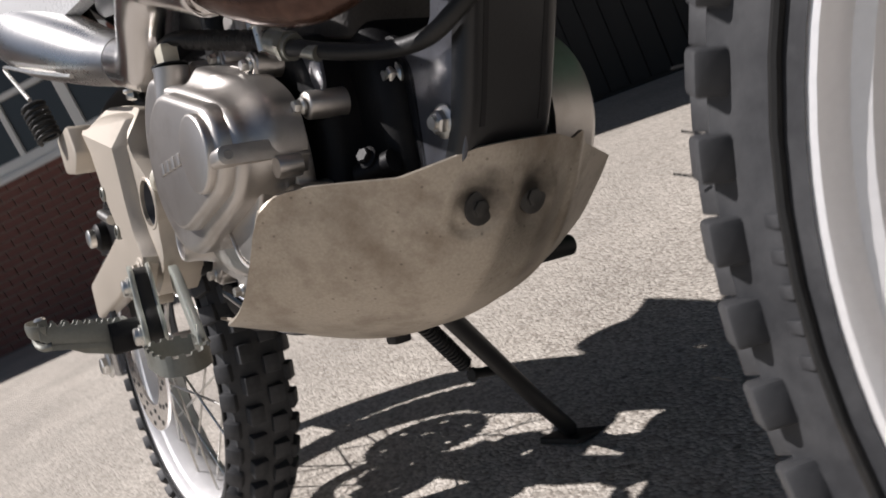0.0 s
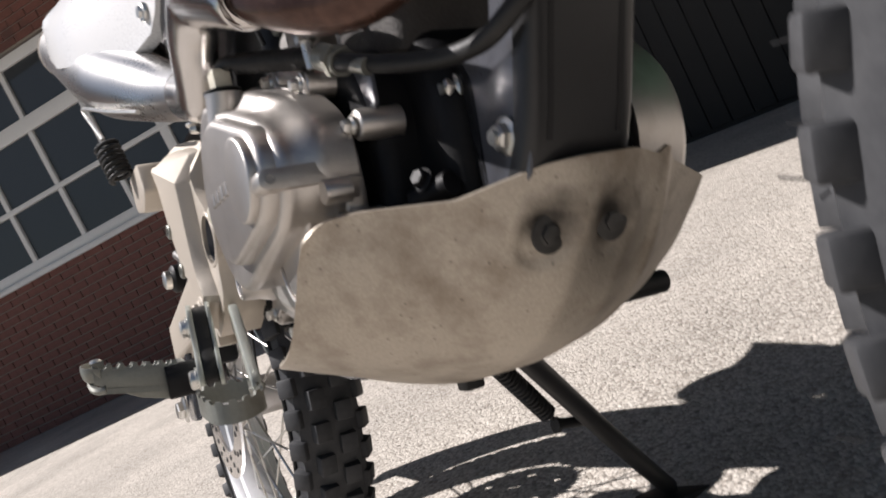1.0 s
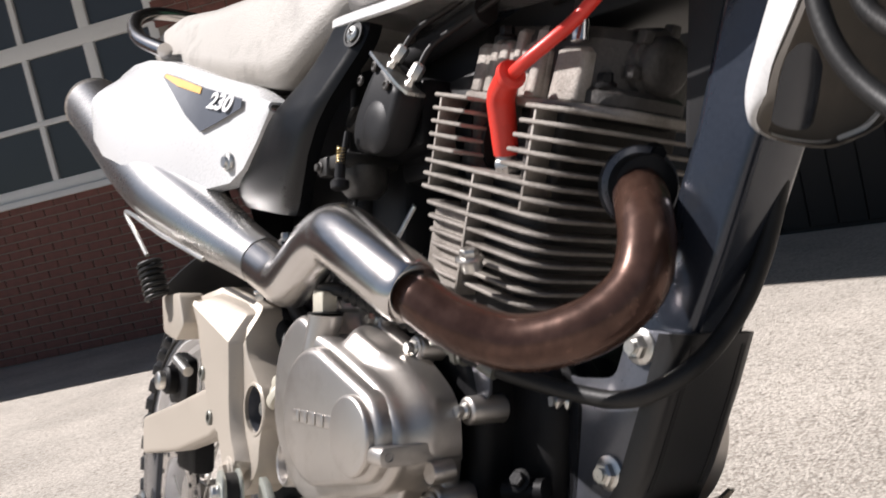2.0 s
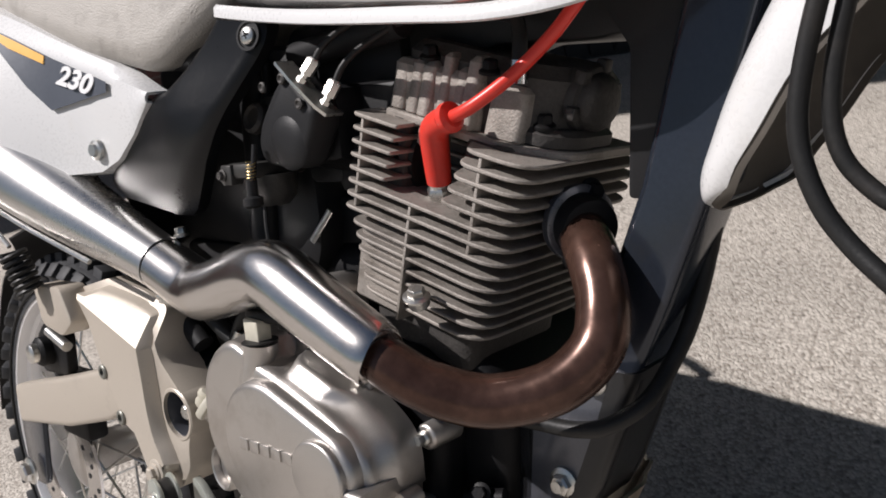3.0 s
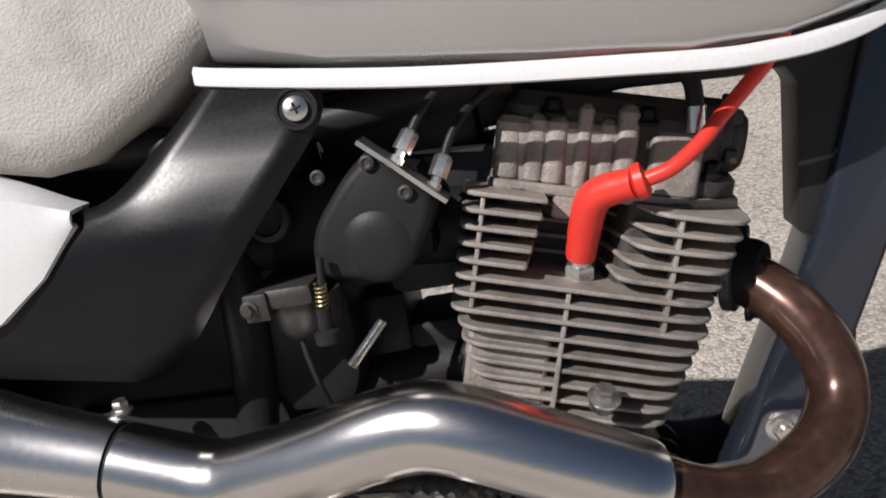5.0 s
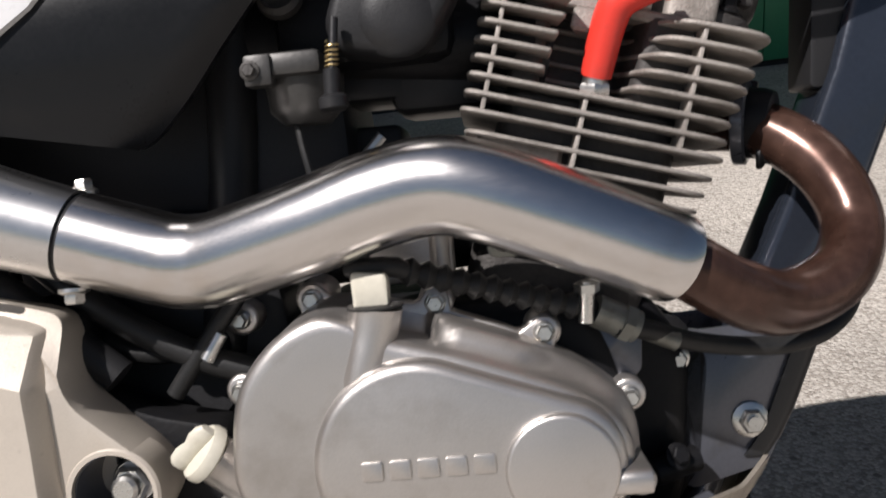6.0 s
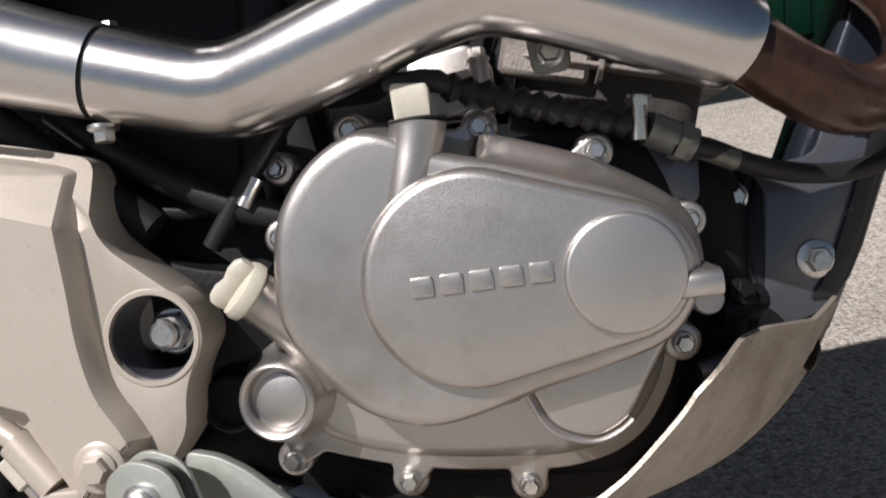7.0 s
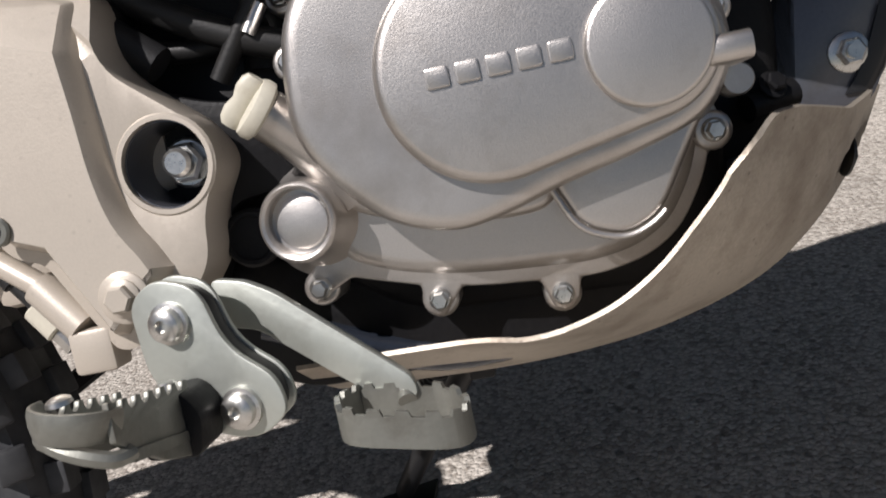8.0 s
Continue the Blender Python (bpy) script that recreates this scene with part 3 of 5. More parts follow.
part("pocket_edge", sweep([(x, -0.1325, z) for x, z in pocket[4:22]], 0.0017, 8), CAST, cover)


def slab_x(outline, x0, x1, width=0.0):
    """An outline in the bike's cross plane, (y, z), drawn out from x0 to x1."""
    bm = bmesh.new()
    lo = [bm.verts.new((x0, y, z)) for y, z in outline]
    hi = [bm.verts.new((x1, y, z)) for y, z in outline]
    bm.faces.new(lo), bm.faces.new(hi)
    for i in range(len(lo)):
        bm.faces.new((lo[i - 1], lo[i], hi[i], hi[i - 1]))
    bmesh.ops.recalc_face_normals(bm, faces=bm.faces)
    return bevel(bm, width, 2, 45)


def lean(bm, slope, x0):
    """Turns a side-plane shape a little outward towards the front."""
    for v in bm.verts:
        v.co.y += slope * (v.co.x - x0)
    return bm


tongue = part("side_tongue", slab_x(rounded([(-0.1655, 0.4903), (-0.1655, 0.5037), (-0.096, 0.5045), (-0.096, 0.4890)], [0.0066, 0.0066, 0.001, 0.001], 6), -0.02, 0.0032, 0.0015), CAST, cover)
part("tongue_pin", lathe([(0, 0.0034), (0.0008, 0.0034), (0.0008, 0.0026), (0.0002, 0.0024), (0.0002, 0)], (0.0032, -0.158, 0.497), (1, 0, 0), 20), MARK, tongue)
for k in range(5):   # raised badge, as plain blocks
    x = -0.1415 + k * 0.0148
    part("badge_block", prism(rounded([(x - 0.0058, 0.5075), (x + 0.0058, 0.5075), (x + 0.0058, 0.5175), (x - 0.0058, 0.5175)], 0.0015, 3), -0.1605, -0.1625, 0.0006), CAST, cover)
for x, y, z in BOLTS:
    b = part("cover_bolt", hexbolt((x, y + 0.003, z), (0, -1, 0), 0.0049, 0.0085, 1.3), ZINC, cover)
    part("boss", lathe([(0, 0.0112), (0.030, 0.0106), (0.0315, 0.0096), (0.032, 0.008)], (x, y + 0.036, z), (0, -1, 0), 20), CAST, b)
part("plug_disc", lathe([(0, 0.0085), (0.016, 0.0085), (0.018, 0.0075)], (0.004, -0.108, 0.483), (0, -1, 0), 24), CAST, cover)

neck = part("adjuster_neck", sweep([(-0.149, -0.147, 0.542), (-0.1455, -0.1445, 0.556), (-0.1395, -0.141, 0.574), (-0.1355, -0.138, 0.589), (-0.1345, -0.138, 0.5955)], [0.0075, 0.0105, 0.0128, 0.0146, 0.0150], 28), CAST, cover)
part("neck_seal", lathe([(0, 0.0154), (0.0012, 0.0154), (0.002, 0.012)], (-0.1345, -0.138, 0.5955), (0, 0, 1), 28), RUBBER, neck)
lever = part("clutch_arm", prism(rounded([(-0.1455, 0.596), (-0.1265, 0.596), (-0.1262, 0.6118), (-0.1275, 0.614), (-0.1445, 0.616), (-0.146, 0.614)], 0.002, 3), -0.145, -0.131, 0.0015), CREAM, neck, "pale plated clutch arm")
part("arm_boot", sweep([(-0.150, -0.136, 0.6165), (-0.146, -0.136, 0.617), (-0.130, -0.134, 0.617), (-0.122, -0.131, 0.6155), (-0.117, -0.128, 0.613)], [0.003, 0.0052, 0.0058, 0.0062, 0.005], 14), RUBBER, neck, "black rubber boot end")
filler = part("oil_filler_neck", sweep([(-0.196, -0.108, 0.472), (-0.212, -0.116, 0.491), (-0.224, -0.123, 0.504), (-0.236, -0.130, 0.517)], [0.022, 0.0165, 0.0145, 0.0138], 24), CAST, cover)
ax = Vector((-0.68, -0.40, 0.62)).normalized()
cap = part("filler_cap", lathe([(0, 0.0135), (0.002, 0.0165), (0.006, 0.0168), (0.009, 0.0155), (0.010, 0.009)], Vector((-0.236, -0.130, 0.517)), ax, 24), CREAM, filler, "cream plastic oil filler cap")
side = Vector((0.72, -0.15, 0.68)).normalized()
o = Vector((-0.236, -0.130, 0.517)) + ax * 0.0125
part("grip", join(sweep([o - side * 0.015, o - side * 0.012, o - side * 0.006, o, o + side * 0.006, o + side * 0.012, o + side * 0.015], [0.0050, 0.0072, 0.0078, 0.0062, 0.0078, 0.0072, 0.0050], 14, True, 0.55, ax)), CREAM, cap)
drain_boss = part("drain_boss", lathe([(0, 0.034), (0.005, 0.030), (0.011, 0.0262), (0.020, 0.0235), (0.034, 0.0222), (0.0362, 0.0212), (0.037, 0.0198), (0.0362, 0.0182), (0.034, 0.0175), (0.028, 0.0172), (0.028, 0.0)], (-0.2275, -0.098, 0.457), (-0.12, -1, 0.03), 48), CAST, cover)
part("drain_ring", lathe([(0, 0.0148), (0.0015, 0.0148), (0.002, 0.0135)], (-0.2308, -0.1258, 0.4578), (-0.12, -1, 0.03), 32), CAST, drain_boss)
part("small_cap", lathe([(0, 0.017), (0.006, 0.017), (0.008, 0.015), (0.008, 0.013), (0.006, 0.012), (0.006, 0)], (-0.2675, -0.098, 0.4535), (0, -1, 0), 28), CAST_DARK, crankcase)

# cylinder: its axis leans forward; fins lie square to it
CYL = Matrix.Translation((0.002, 0.0, 0.702)) @ Matrix.Rotation(radians(16.5), 4, 'Y')
cylinder = new("cylinder")
cylinder.parent = bike
cylinder.matrix_basis = CYL
tagged(cylinder, "dusty air-cooled cylinder with thin cooling fins")


def slab(outline, z0, z1, width=0.0008):
    bm = bmesh.new()
    lo = [bm.verts.new((x, y, z0)) for x, y in outline]
    hi = [bm.verts.new((x, y, z1)) for x, y in outline]
    bm.faces.new(lo), bm.faces.new(hi)
    for i in range(len(lo)):
        bm.faces.new((lo[i - 1], lo[i], hi[i], hi[i - 1]))
    bmesh.ops.recalc_face_normals(bm, faces=bm.faces)
    return bevel(bm, width, 1, 50)


PITCH = 0.0108
for k in range(-2, 6):
    z = k * PITCH
    hx, hy = 0.0795, 0.080
    fx = 0.0865 + 0.0022 * max(k, 0)
    if k <= 0:
        pts = rounded([(-hx, -hy), (fx, -hy), (fx, hy), (-hx, hy)], [0.012, 0.026, 0.02, 0.012], 5)
    else:
        pts = rounded([(-hx, -hy), (-0.036 + 0.002 * k, -hy), (-0.031, -0.030), (0.013, -0.030), (0.017 + 0.005 * k, -hy), (fx, -hy), (fx + 0.004, hy), (-hx, hy)], [0.012, 0.003, 0.003, 0.01, 0.012, 0.024, 0.02, 0.012], 5)
    part("fin", slab(pts, z - 0.0016, z + 0.0014), FIN, cylinder, smooth=30)
for k in range(6):
    z = -0.034 - k * PITCH
    hx, fx, hy = 0.0745 - 0.0035 * k, 0.0835 - 0.0022 * k, 0.078 - 0.001 * k
    part("fin", slab(rounded([(-hx, -hy), (fx, -hy), (fx, hy), (-hx, hy)], [0.018, 0.028, 0.02, 0.018], 5), z - 0.0015, z + 0.0014), FIN, cylinder, smooth=30)
# Dark barrel behind pale fins: the shade between them is put into its colour.
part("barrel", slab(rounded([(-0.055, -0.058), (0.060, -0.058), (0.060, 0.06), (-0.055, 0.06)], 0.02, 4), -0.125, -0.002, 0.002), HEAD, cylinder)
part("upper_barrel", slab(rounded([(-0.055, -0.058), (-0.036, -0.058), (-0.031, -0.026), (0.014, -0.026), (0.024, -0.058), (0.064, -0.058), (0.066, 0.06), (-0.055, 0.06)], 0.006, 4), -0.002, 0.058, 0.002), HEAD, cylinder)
for x, z0, z1 in ((-0.066, -0.02, 0.054), (-0.006, -0.098, 0.0), (0.055, -0.022, 0.054)):
    part("fin_rib", box(x - 0.0014, x + 0.0014, -0.0775, -0.05, z0, z1, 0.0005), FIN, cylinder)
part("side_wall", slab([(-0.066, -0.0685), (-0.012, -0.0685), (-0.012, -0.05), (-0.066, -0.05)], -0.10, -0.032, 0.003), FIN, cylinder)
head = new("cylinder_head")
head.parent = bike
head.matrix_basis = CYL
tagged(head, "dark dusty valve cover with vertical ribs")
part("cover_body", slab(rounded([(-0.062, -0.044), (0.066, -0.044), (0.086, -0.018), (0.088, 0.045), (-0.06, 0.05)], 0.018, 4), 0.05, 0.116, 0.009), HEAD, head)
part("cover_wall", slab(rounded([(-0.0645, -0.0505), (0.0255, -0.0505), (0.0255, -0.03), (-0.0645, -0.03)], 0.006, 4), 0.057, 0.100, 0.004), FIN, head)
part("cover_flange", slab(rounded([(-0.066, -0.058), (0.054, -0.057), (0.098, -0.030), (0.101, 0.055), (-0.064, 0.055)], 0.010, 4), 0.0535, 0.0605, 0.0015), FIN, head)
part("flange_tab", slab(rounded([(-0.024, -0.060), (0.004, -0.060), (-0.004, -0.040), (-0.018, -0.040)], 0.004, 3), 0.040, 0.0545, 0.003), FIN, head)
for x0, x1, top, out in ((-0.0635, -0.0465, 0.100, 0.0545), (-0.0445, -0.0315, 0.103, 0.0555), (-0.0325, -0.0185, 0.103, 0.0565), (-0.0135, -0.0040, 0.112, 0.0560), (0.0005, 0.0120, 0.104, 0.0545), (0.0110, 0.0245, 0.114, 0.0575), (0.0330, 0.0660, 0.100, 0.0530)):
    lobe = slab(rounded([(x0, -out), (x1, -out), (x1, -0.03), (x0, -0.03)], min(0.0065, (x1 - x0) * 0.42), 5), 0.058, top, 0.004)
    for v in lobe.verts:
        v.co.y += 0.10 * (v.co.z - 0.058)
    part("cover_rib", lobe, FIN, head)
part("side_cap", lathe([(-0.02, 0.027), (0.004, 0.0272), (0.008, 0.025), (0.009, 0.0215), (0.014, 0.0205), (0.018, 0.016), (0.019, 0.008), (0.0195, 0)], (0.082, 0.002, 0.094), (1, -0.12, 0), 28), HEAD, head)
for k in range(6):
    a = math.tau * k / 6 + 0.3
    part("cap_lug", box(0.083, 0.092, 0.002 + 0.026 * math.cos(a) - 0.005, 0.002 + 0.026 * math.cos(a) + 0.005, 0.094 + 0.026 * math.sin(a) - 0.005, 0.094 + 0.026 * math.sin(a) + 0.005, 0.002), HEAD, head)
part("front_casting", slab(rounded([(0.055, -0.046), (0.084, -0.040), (0.096, -0.02), (0.096, 0.03), (0.055, 0.03)], 0.010, 4), 0.058, 0.074, 0.004), HEAD, head)
for x, y in ((-0.030, -0.047), (0.028, -0.046), (0.074, -0.034)):
    part("head_bolt", hexbolt((x, y, 0.104 if x < 0.05 else 0.074), (0, -0.2, 1), 0.0058, 0.01), CAST_DARK, head)
part("base_bolt", join(hexbolt((0.0235, -0.090, -0.064), (0, -0.3, 1), 0.0072, 0.009, 1.5), rod((0.0235, -0.086, -0.070), (0.0235, -0.090, -0.063), 0.0085, 16)), ZINC, cylinder)

# spark plug, cap and lead
plug = part("spark_plug", join(lathe([(0, 0.0095), (0.002, 0.0105), (0.009, 0.0105), (0.011, 0.009)], (0.004, -0.050, 0.703), (0.1, -0.25, 1), 6), lathe([(0.009, 0.0085), (0.016, 0.0075), (0.018, 0.005), (0.03, 0.004)], (0.004, -0.050, 0.703), (0.1, -0.25, 1), 16)), ZINC, bike, "zinc-plated spark plug")
lead_cap = part("plug_cap", sweep(spline([(0.006, -0.053, 0.717), (0.0105, -0.0585, 0.734), (0.0155, -0.0645, 0.7495), (0.0195, -0.068, 0.7565), (0.026, -0.0712, 0.7605), (0.038, -0.0772, 0.7635), (0.044, -0.080, 0.7645)], 4), [0.0096 + 0.0014 * math.sin(math.pi * min(1, n / 20)) ** 0.8 for n in range(25)], 22), RED, bike, "red rubber spark plug cap")
part("cap_collar", sweep([(0.043, -0.080, 0.7645), (0.0445, -0.0803, 0.7648), (0.0495, -0.081, 0.7655), (0.051, -0.0812, 0.766)], [0.008, 0.0112, 0.0112, 0.008], 22), RED, lead_cap)
part("plug_lead", pipe([(0.048, -0.081, 0.765), (0.066, -0.082, 0.770), (0.085, -0.075, 0.781), (0.10, -0.066, 0.793), (0.118, -0.060, 0.808), (0.131, -0.057, 0.820), (0.145, -0.05, 0.84), (0.15, -0.03, 0.875)], 0.0048, 6, 14), RED, lead_cap, "red ignition lead")

# -- exhaust --
header = part("exhaust_header", pipe([(0.085, -0.004, 0.683), (0.110, -0.022, 0.678), (0.134, -0.043, 0.659), (0.1485, -0.058, 0.633), (0.1495, -0.072, 0.607), (0.130, -0.093, 0.585), (0.092, -0.116, 0.576), (0.058, -0.139, 0.588), (0.028, -0.1515, 0.607), (0.010, -0.153, 0.616)], [0.0185] * 56 + [0.0178] * 8 + [0.0168] * 9, 8, 28), RUST, bike, "heat-browned steel exhaust header")
part("exhaust_flange", lathe([(-0.005, 0.0265), (-0.004, 0.0285), (0.003, 0.0285), (0.004, 0.0265)], (0.106, -0.016, 0.6815), (0.90, -0.42, -0.1), 36), BRACKET, header, "dark grey exhaust flange")
# Black sleeve drawn for the head's shadow on the pipe's first stretch.
part("port_collar", lathe([(0, 0.0235), (0.010, 0.0232), (0.016, 0.0215), (0.017, 0.019)], (0.108, -0.0175, 0.681), (0.86, -0.5, -0.18), 32), CAST_DARK, header)
for dz, dy in ((0.023, 0.014), (-0.023, -0.014)):
    part("flange_nut", hexbolt((0.109, -0.018 + dy, 0.6815 + dz), (0.90, -0.42, -0.1), 0.0062, 0.012), CAST_DARK, header)
PIPE = spline([(0.0270, -0.152, 0.6084), (0.0250, -0.152, 0.6093), (0.016, -0.153, 0.6136), (-0.032, -0.153, 0.636), (-0.075, -0.150, 0.654), (-0.100, -0.147, 0.658), (-0.130, -0.144, 0.653), (-0.164, -0.139, 0.643), (-0.215, -0.129, 0.630), (-0.236, -0.126, 0.628), (-0.256, -0.124, 0.632), (-0.3005, -0.123, 0.647)], 8)
mid = part("exhaust_pipe", sweep(PIPE, [0.0178 + 0.0040 * min(n / 9, 1) ** 0.45 + 0.0047 * min(1.0, n / 30) for n in range(len(PIPE))], 36), STEEL, bike, "brushed stainless exhaust pipe")
# Black disc in place of the shade inside the pipe's open end.
part("pipe_mouth", sweep([(0.0273, -0.152, 0.6083), (0.0245, -0.152, 0.6095)], 0.0176, 32), BLACK, mid)
muffler = part("muffler", sweep(spline([(-0.3050, -0.123, 0.6488), (-0.37, -0.127, 0.672), (-0.45, -0.138, 0.706), (-0.56, -0.147, 0.752), (-0.70, -0.150, 0.815), (-0.85, -0.150, 0.887), (-0.995, -0.149, 0.953), (-1.005, -0.149, 0.958)], 6), [0.0265, 0.0268, 0.0272, 0.0278, 0.0286, 0.0296] + [0.0308 + 0.0014 * k for k in range(6)] + [0.0392 + 0.0015 * k for k in range(6)] + [0.0480, 0.0486, 0.0491, 0.0495, 0.0498, 0.05] + [0.050] * 18 + [0.045], 40), SATIN, bike, "brushed stainless silencer")
part("end_cap", lathe([(0, 0.052), (0.006, 0.050), (0.012, 0.040), (0.012, 0.018), (0.0, 0.016)], (-1.002, -0.149, 0.957), (-0.9, 0, 0.4), 32), STEEL, muffler)
# Recessed black ring stands in for the shade in the joint's gap.
part("clamp_band", sweep([(-0.300, -0.123, 0.6468), (-0.3060, -0.123, 0.6492)], 0.0250, 36), BLACK, mid)
part("clamp_bolt", hexbolt((-0.306, -0.099, 0.672), (0, -0.1, 1), 0.0055, 0.009), ZINC, mid)
part("clamp_lug", hexbolt((-0.306, -0.126, 0.619), (0, -0.1, -1), 0.006, 0.009), ZINC, mid)

# -- frame --
down = part("down_tube", loft([[Vector((x, y, z)) + Vector(o) for o in corners] for x, y, z, corners in [(px, 0, pz, [(a, b, 0) for a, b in rounded([(-0.026, -0.027), (0.026, -0.027), (0.026, 0.027), (-0.026, 0.027)], 0.008, 3)]) for px, pz in ((0.096, 0.50), (0.116, 0.55), (0.154, 0.63), (0.188, 0.71), (0.224, 0.83), (0.262, 0.94), (0.29, 1.02))]]), FRAME, bike, "dark steel frame down tube")
part("neck_gusset", prism(rounded([(0.150, 0.70), (0.175, 0.70), (0.23, 0.845), (0.12, 0.86), (0.157, 0.80)], 0.004), -0.02, 0.02, 0.003), BLACK, down)
part("top_tube", pipe([(0.28, 0, 0.92), (0.15, 0, 0.865), (0.0, 0, 0.86), (-0.2, 0, 0.84)], 0.022, 6, 20), FRAME, bike)
for s in (-1, 1):
    br = part("engine_bracket", prism(rounded([(0.022, 0.562), (0.06, 0.548), (0.098, 0.550), (0.112, 0.584), (0.152, 0.581), (0.141, 0.545), (0.119, 0.488), (0.102, 0.455), (0.048, 0.440), (0.040, 0.50)], 0.009, 4), 0.0335 * s, 0.037 * s, 0.001), BRACKET, bike, "dark grey pressed steel engine bracket")
    for x, z, r in ((0.123, 0.572, 0.0085), (0.092, 0.486, 0.0085), (0.046, 0.531, 0.0065)):
        part("bracket_nut", join(hexbolt((x, 0.037 * s, z), (0, s, 0), r, 0.009), rod((x, 0.044 * s, z), (x, 0.049 * s, z), r * 0.55, 12)), ZINC, br)
part("bracket_front", sheet([[(x + dx, y, z) for dx, y in ((-0.016, -0.0372), (-0.007, -0.0372), (-0.003, -0.036), (-0.0005, -0.033), (0, -0.028), (0, 0.0), (0, 0.028), (-0.0005, 0.033), (-0.003, 0.036), (-0.007, 0.0372), (-0.016, 0.0372))] for x, z in ((0.1025, 0.462), (0.111, 0.473), (0.121, 0.492), (0.143, 0.545), (0.156, 0.581))], 0.0025), FRONTPLATE, bike, "dark folded bracket front")
for s in (-1, 1):
    part("cradle_tube", pipe([(0.072, 0.02 * s, 0.455), (0.046, 0.03 * s, 0.414), (0.004, 0.045 * s, 0.387), (-0.08, 0.06 * s, 0.366), (-0.18, 0.07 * s, 0.36), (-0.28, 0.08 * s, 0.40)], 0.011, 6, 14), FRAME, bike)
part("rear_frame", join(pipe([(-0.25, -0.05, 0.55), (-0.23, -0.05, 0.68), (-0.22, -0.05, 0.82)], 0.016, 5, 14), pipe([(-0.2, -0.08, 0.83), (-0.5, -0.09, 0.88), (-0.85, -0.09, 0.97)], 0.013, 5, 14), pipe([(-0.30, -0.095, 0.56), (-0.5, -0.1, 0.74), (-0.7, -0.09, 0.92)], 0.011, 5, 14)), BLACK, bike)
part("rear_frame", join(pipe([(-0.25, 0.08, 0.55), (-0.23, 0.085, 0.68), (-0.22, 0.085, 0.82)], 0.016, 5, 14), pipe([(-0.2, 0.08, 0.83), (-0.5, 0.09, 0.88), (-0.85, 0.09, 0.97)], 0.013, 5, 14)), BLACK, bike)

PIVOT = rounded([(-0.464, 0.616), (-0.418, 0.628), (-0.364, 0.617), (-0.318, 0.603), (-0.3145, 0.557), (-0.273, 0.521), (-0.262, 0.500), (-0.278, 0.474), (-0.281, 0.448), (-0.300, 0.425), (-0.334, 0.409), (-0.343, 0.411), (-0.371, 0.464), (-0.388, 0.470), (-0.418, 0.52), (-0.44, 0.58)], [0.008, 0.008, 0.01, 0.01, 0.015, 0.015, 0.02, 0.015, 0.01, 0.01, 0.004, 0.004, 0.006, 0.008, 0.01, 0.02], 5)


def top_facet(bm, face, slope):
    """Bends the upper end of the plate inward along a slanting crease."""
    bmesh.ops.bisect_plane(bm, geom=bm.verts[:] + bm.edges[:] + bm.faces[:], plane_co=(-0.322, 0, 0.565), plane_no=(0.338, 0, 1.0))
    for v in bm.verts:
        over = v.co.z - 0.565 - (-0.322 - v.co.x) * 0.338
        if over > 0 and v.co.y < -0.115:
            v.co.y = max(v.co.y, face + slope * over) if face > -0.15 else v.co.y + slope * over
    return bm


pivot = part("pivot_plate", top_facet(plate(PIVOT, [circle(-0.292, 0.502, 0.0235, 36)], -0.098, -0.139, 0.005), -0.147, 0.75), BRONZE, bike, "champagne painted swingarm pivot plate")
crease = [(p.x, p.z) for p in spline([(x, 0, z) for x, z in ((-0.336, 0.6065), (-0.3225, 0.599), (-0.3215, 0.583), (-0.3215, 0.565), (-0.3200, 0.535), (-0.3190, 0.505), (-0.3145, 0.480), (-0.305, 0.462), (-0.299, 0.449))], 4)]
FACE = [(-0.460, 0.612), (-0.440, 0.618), (-0.418, 0.624), (-0.390, 0.619), (-0.362, 0.6135)] + crease + [(-0.303, 0.441), (-0.314, 0.436), (-0.324, 0.428), (-0.333, 0.417), (-0.342, 0.418), (-0.367, 0.468), (-0.385, 0.475), (-0.414, 0.522), (-0.436, 0.58)]


def stepped(outline, levels):
    """An outline in the side plane that narrows in steps of (y, inset): a soft raised face."""
    count = len(outline)
    area = sum(Vector(outline[k - 1]).cross(Vector(outline[k])) for k in range(count))
    normals = []
    for i in range(count):
        t = Vector(outline[(i + 1) % count]) - Vector(outline[i - 1])
        normals.append(Vector((-t.y, t.x)).normalized() * (1 if area > 0 else -1))
    return loft([[Vector((p[0] + n.x * inset, y, p[1] + n.y * inset)) for p, n in zip(outline, normals)] for y, inset in levels])


part("raised_face", top_facet(stepped(FACE, ((-0.128, 0), (-0.1370, 0.0004), (-0.1440, 0.0036), (-0.1500, 0.0064), (-0.1524, 0.0082))), -0.1524, 0.72), BRONZE, pivot, smooth=28)
part("bolt_well", lathe([(0, 0.0275), (0.026, 0.0275), (0.0275, 0.026), (0.0275, 0.0235), (0.0, 0.0235)], (-0.292, -0.1125, 0.502), (0, -1, 0), 36, False), BRONZE, pivot)
# Grey sleeve and black floor put the well's shade into colour.
part("well_sleeve", lathe([(0, 0.0233), (0.040, 0.0233), (0.040, 0.0225), (0, 0.0225)], (-0.292, -0.096, 0.502), (0, -1, 0), 36, False), BRACKET, pivot, "grey sleeve standing in for the shade in the well")
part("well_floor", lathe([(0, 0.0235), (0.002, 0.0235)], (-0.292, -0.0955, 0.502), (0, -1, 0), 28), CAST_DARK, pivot)
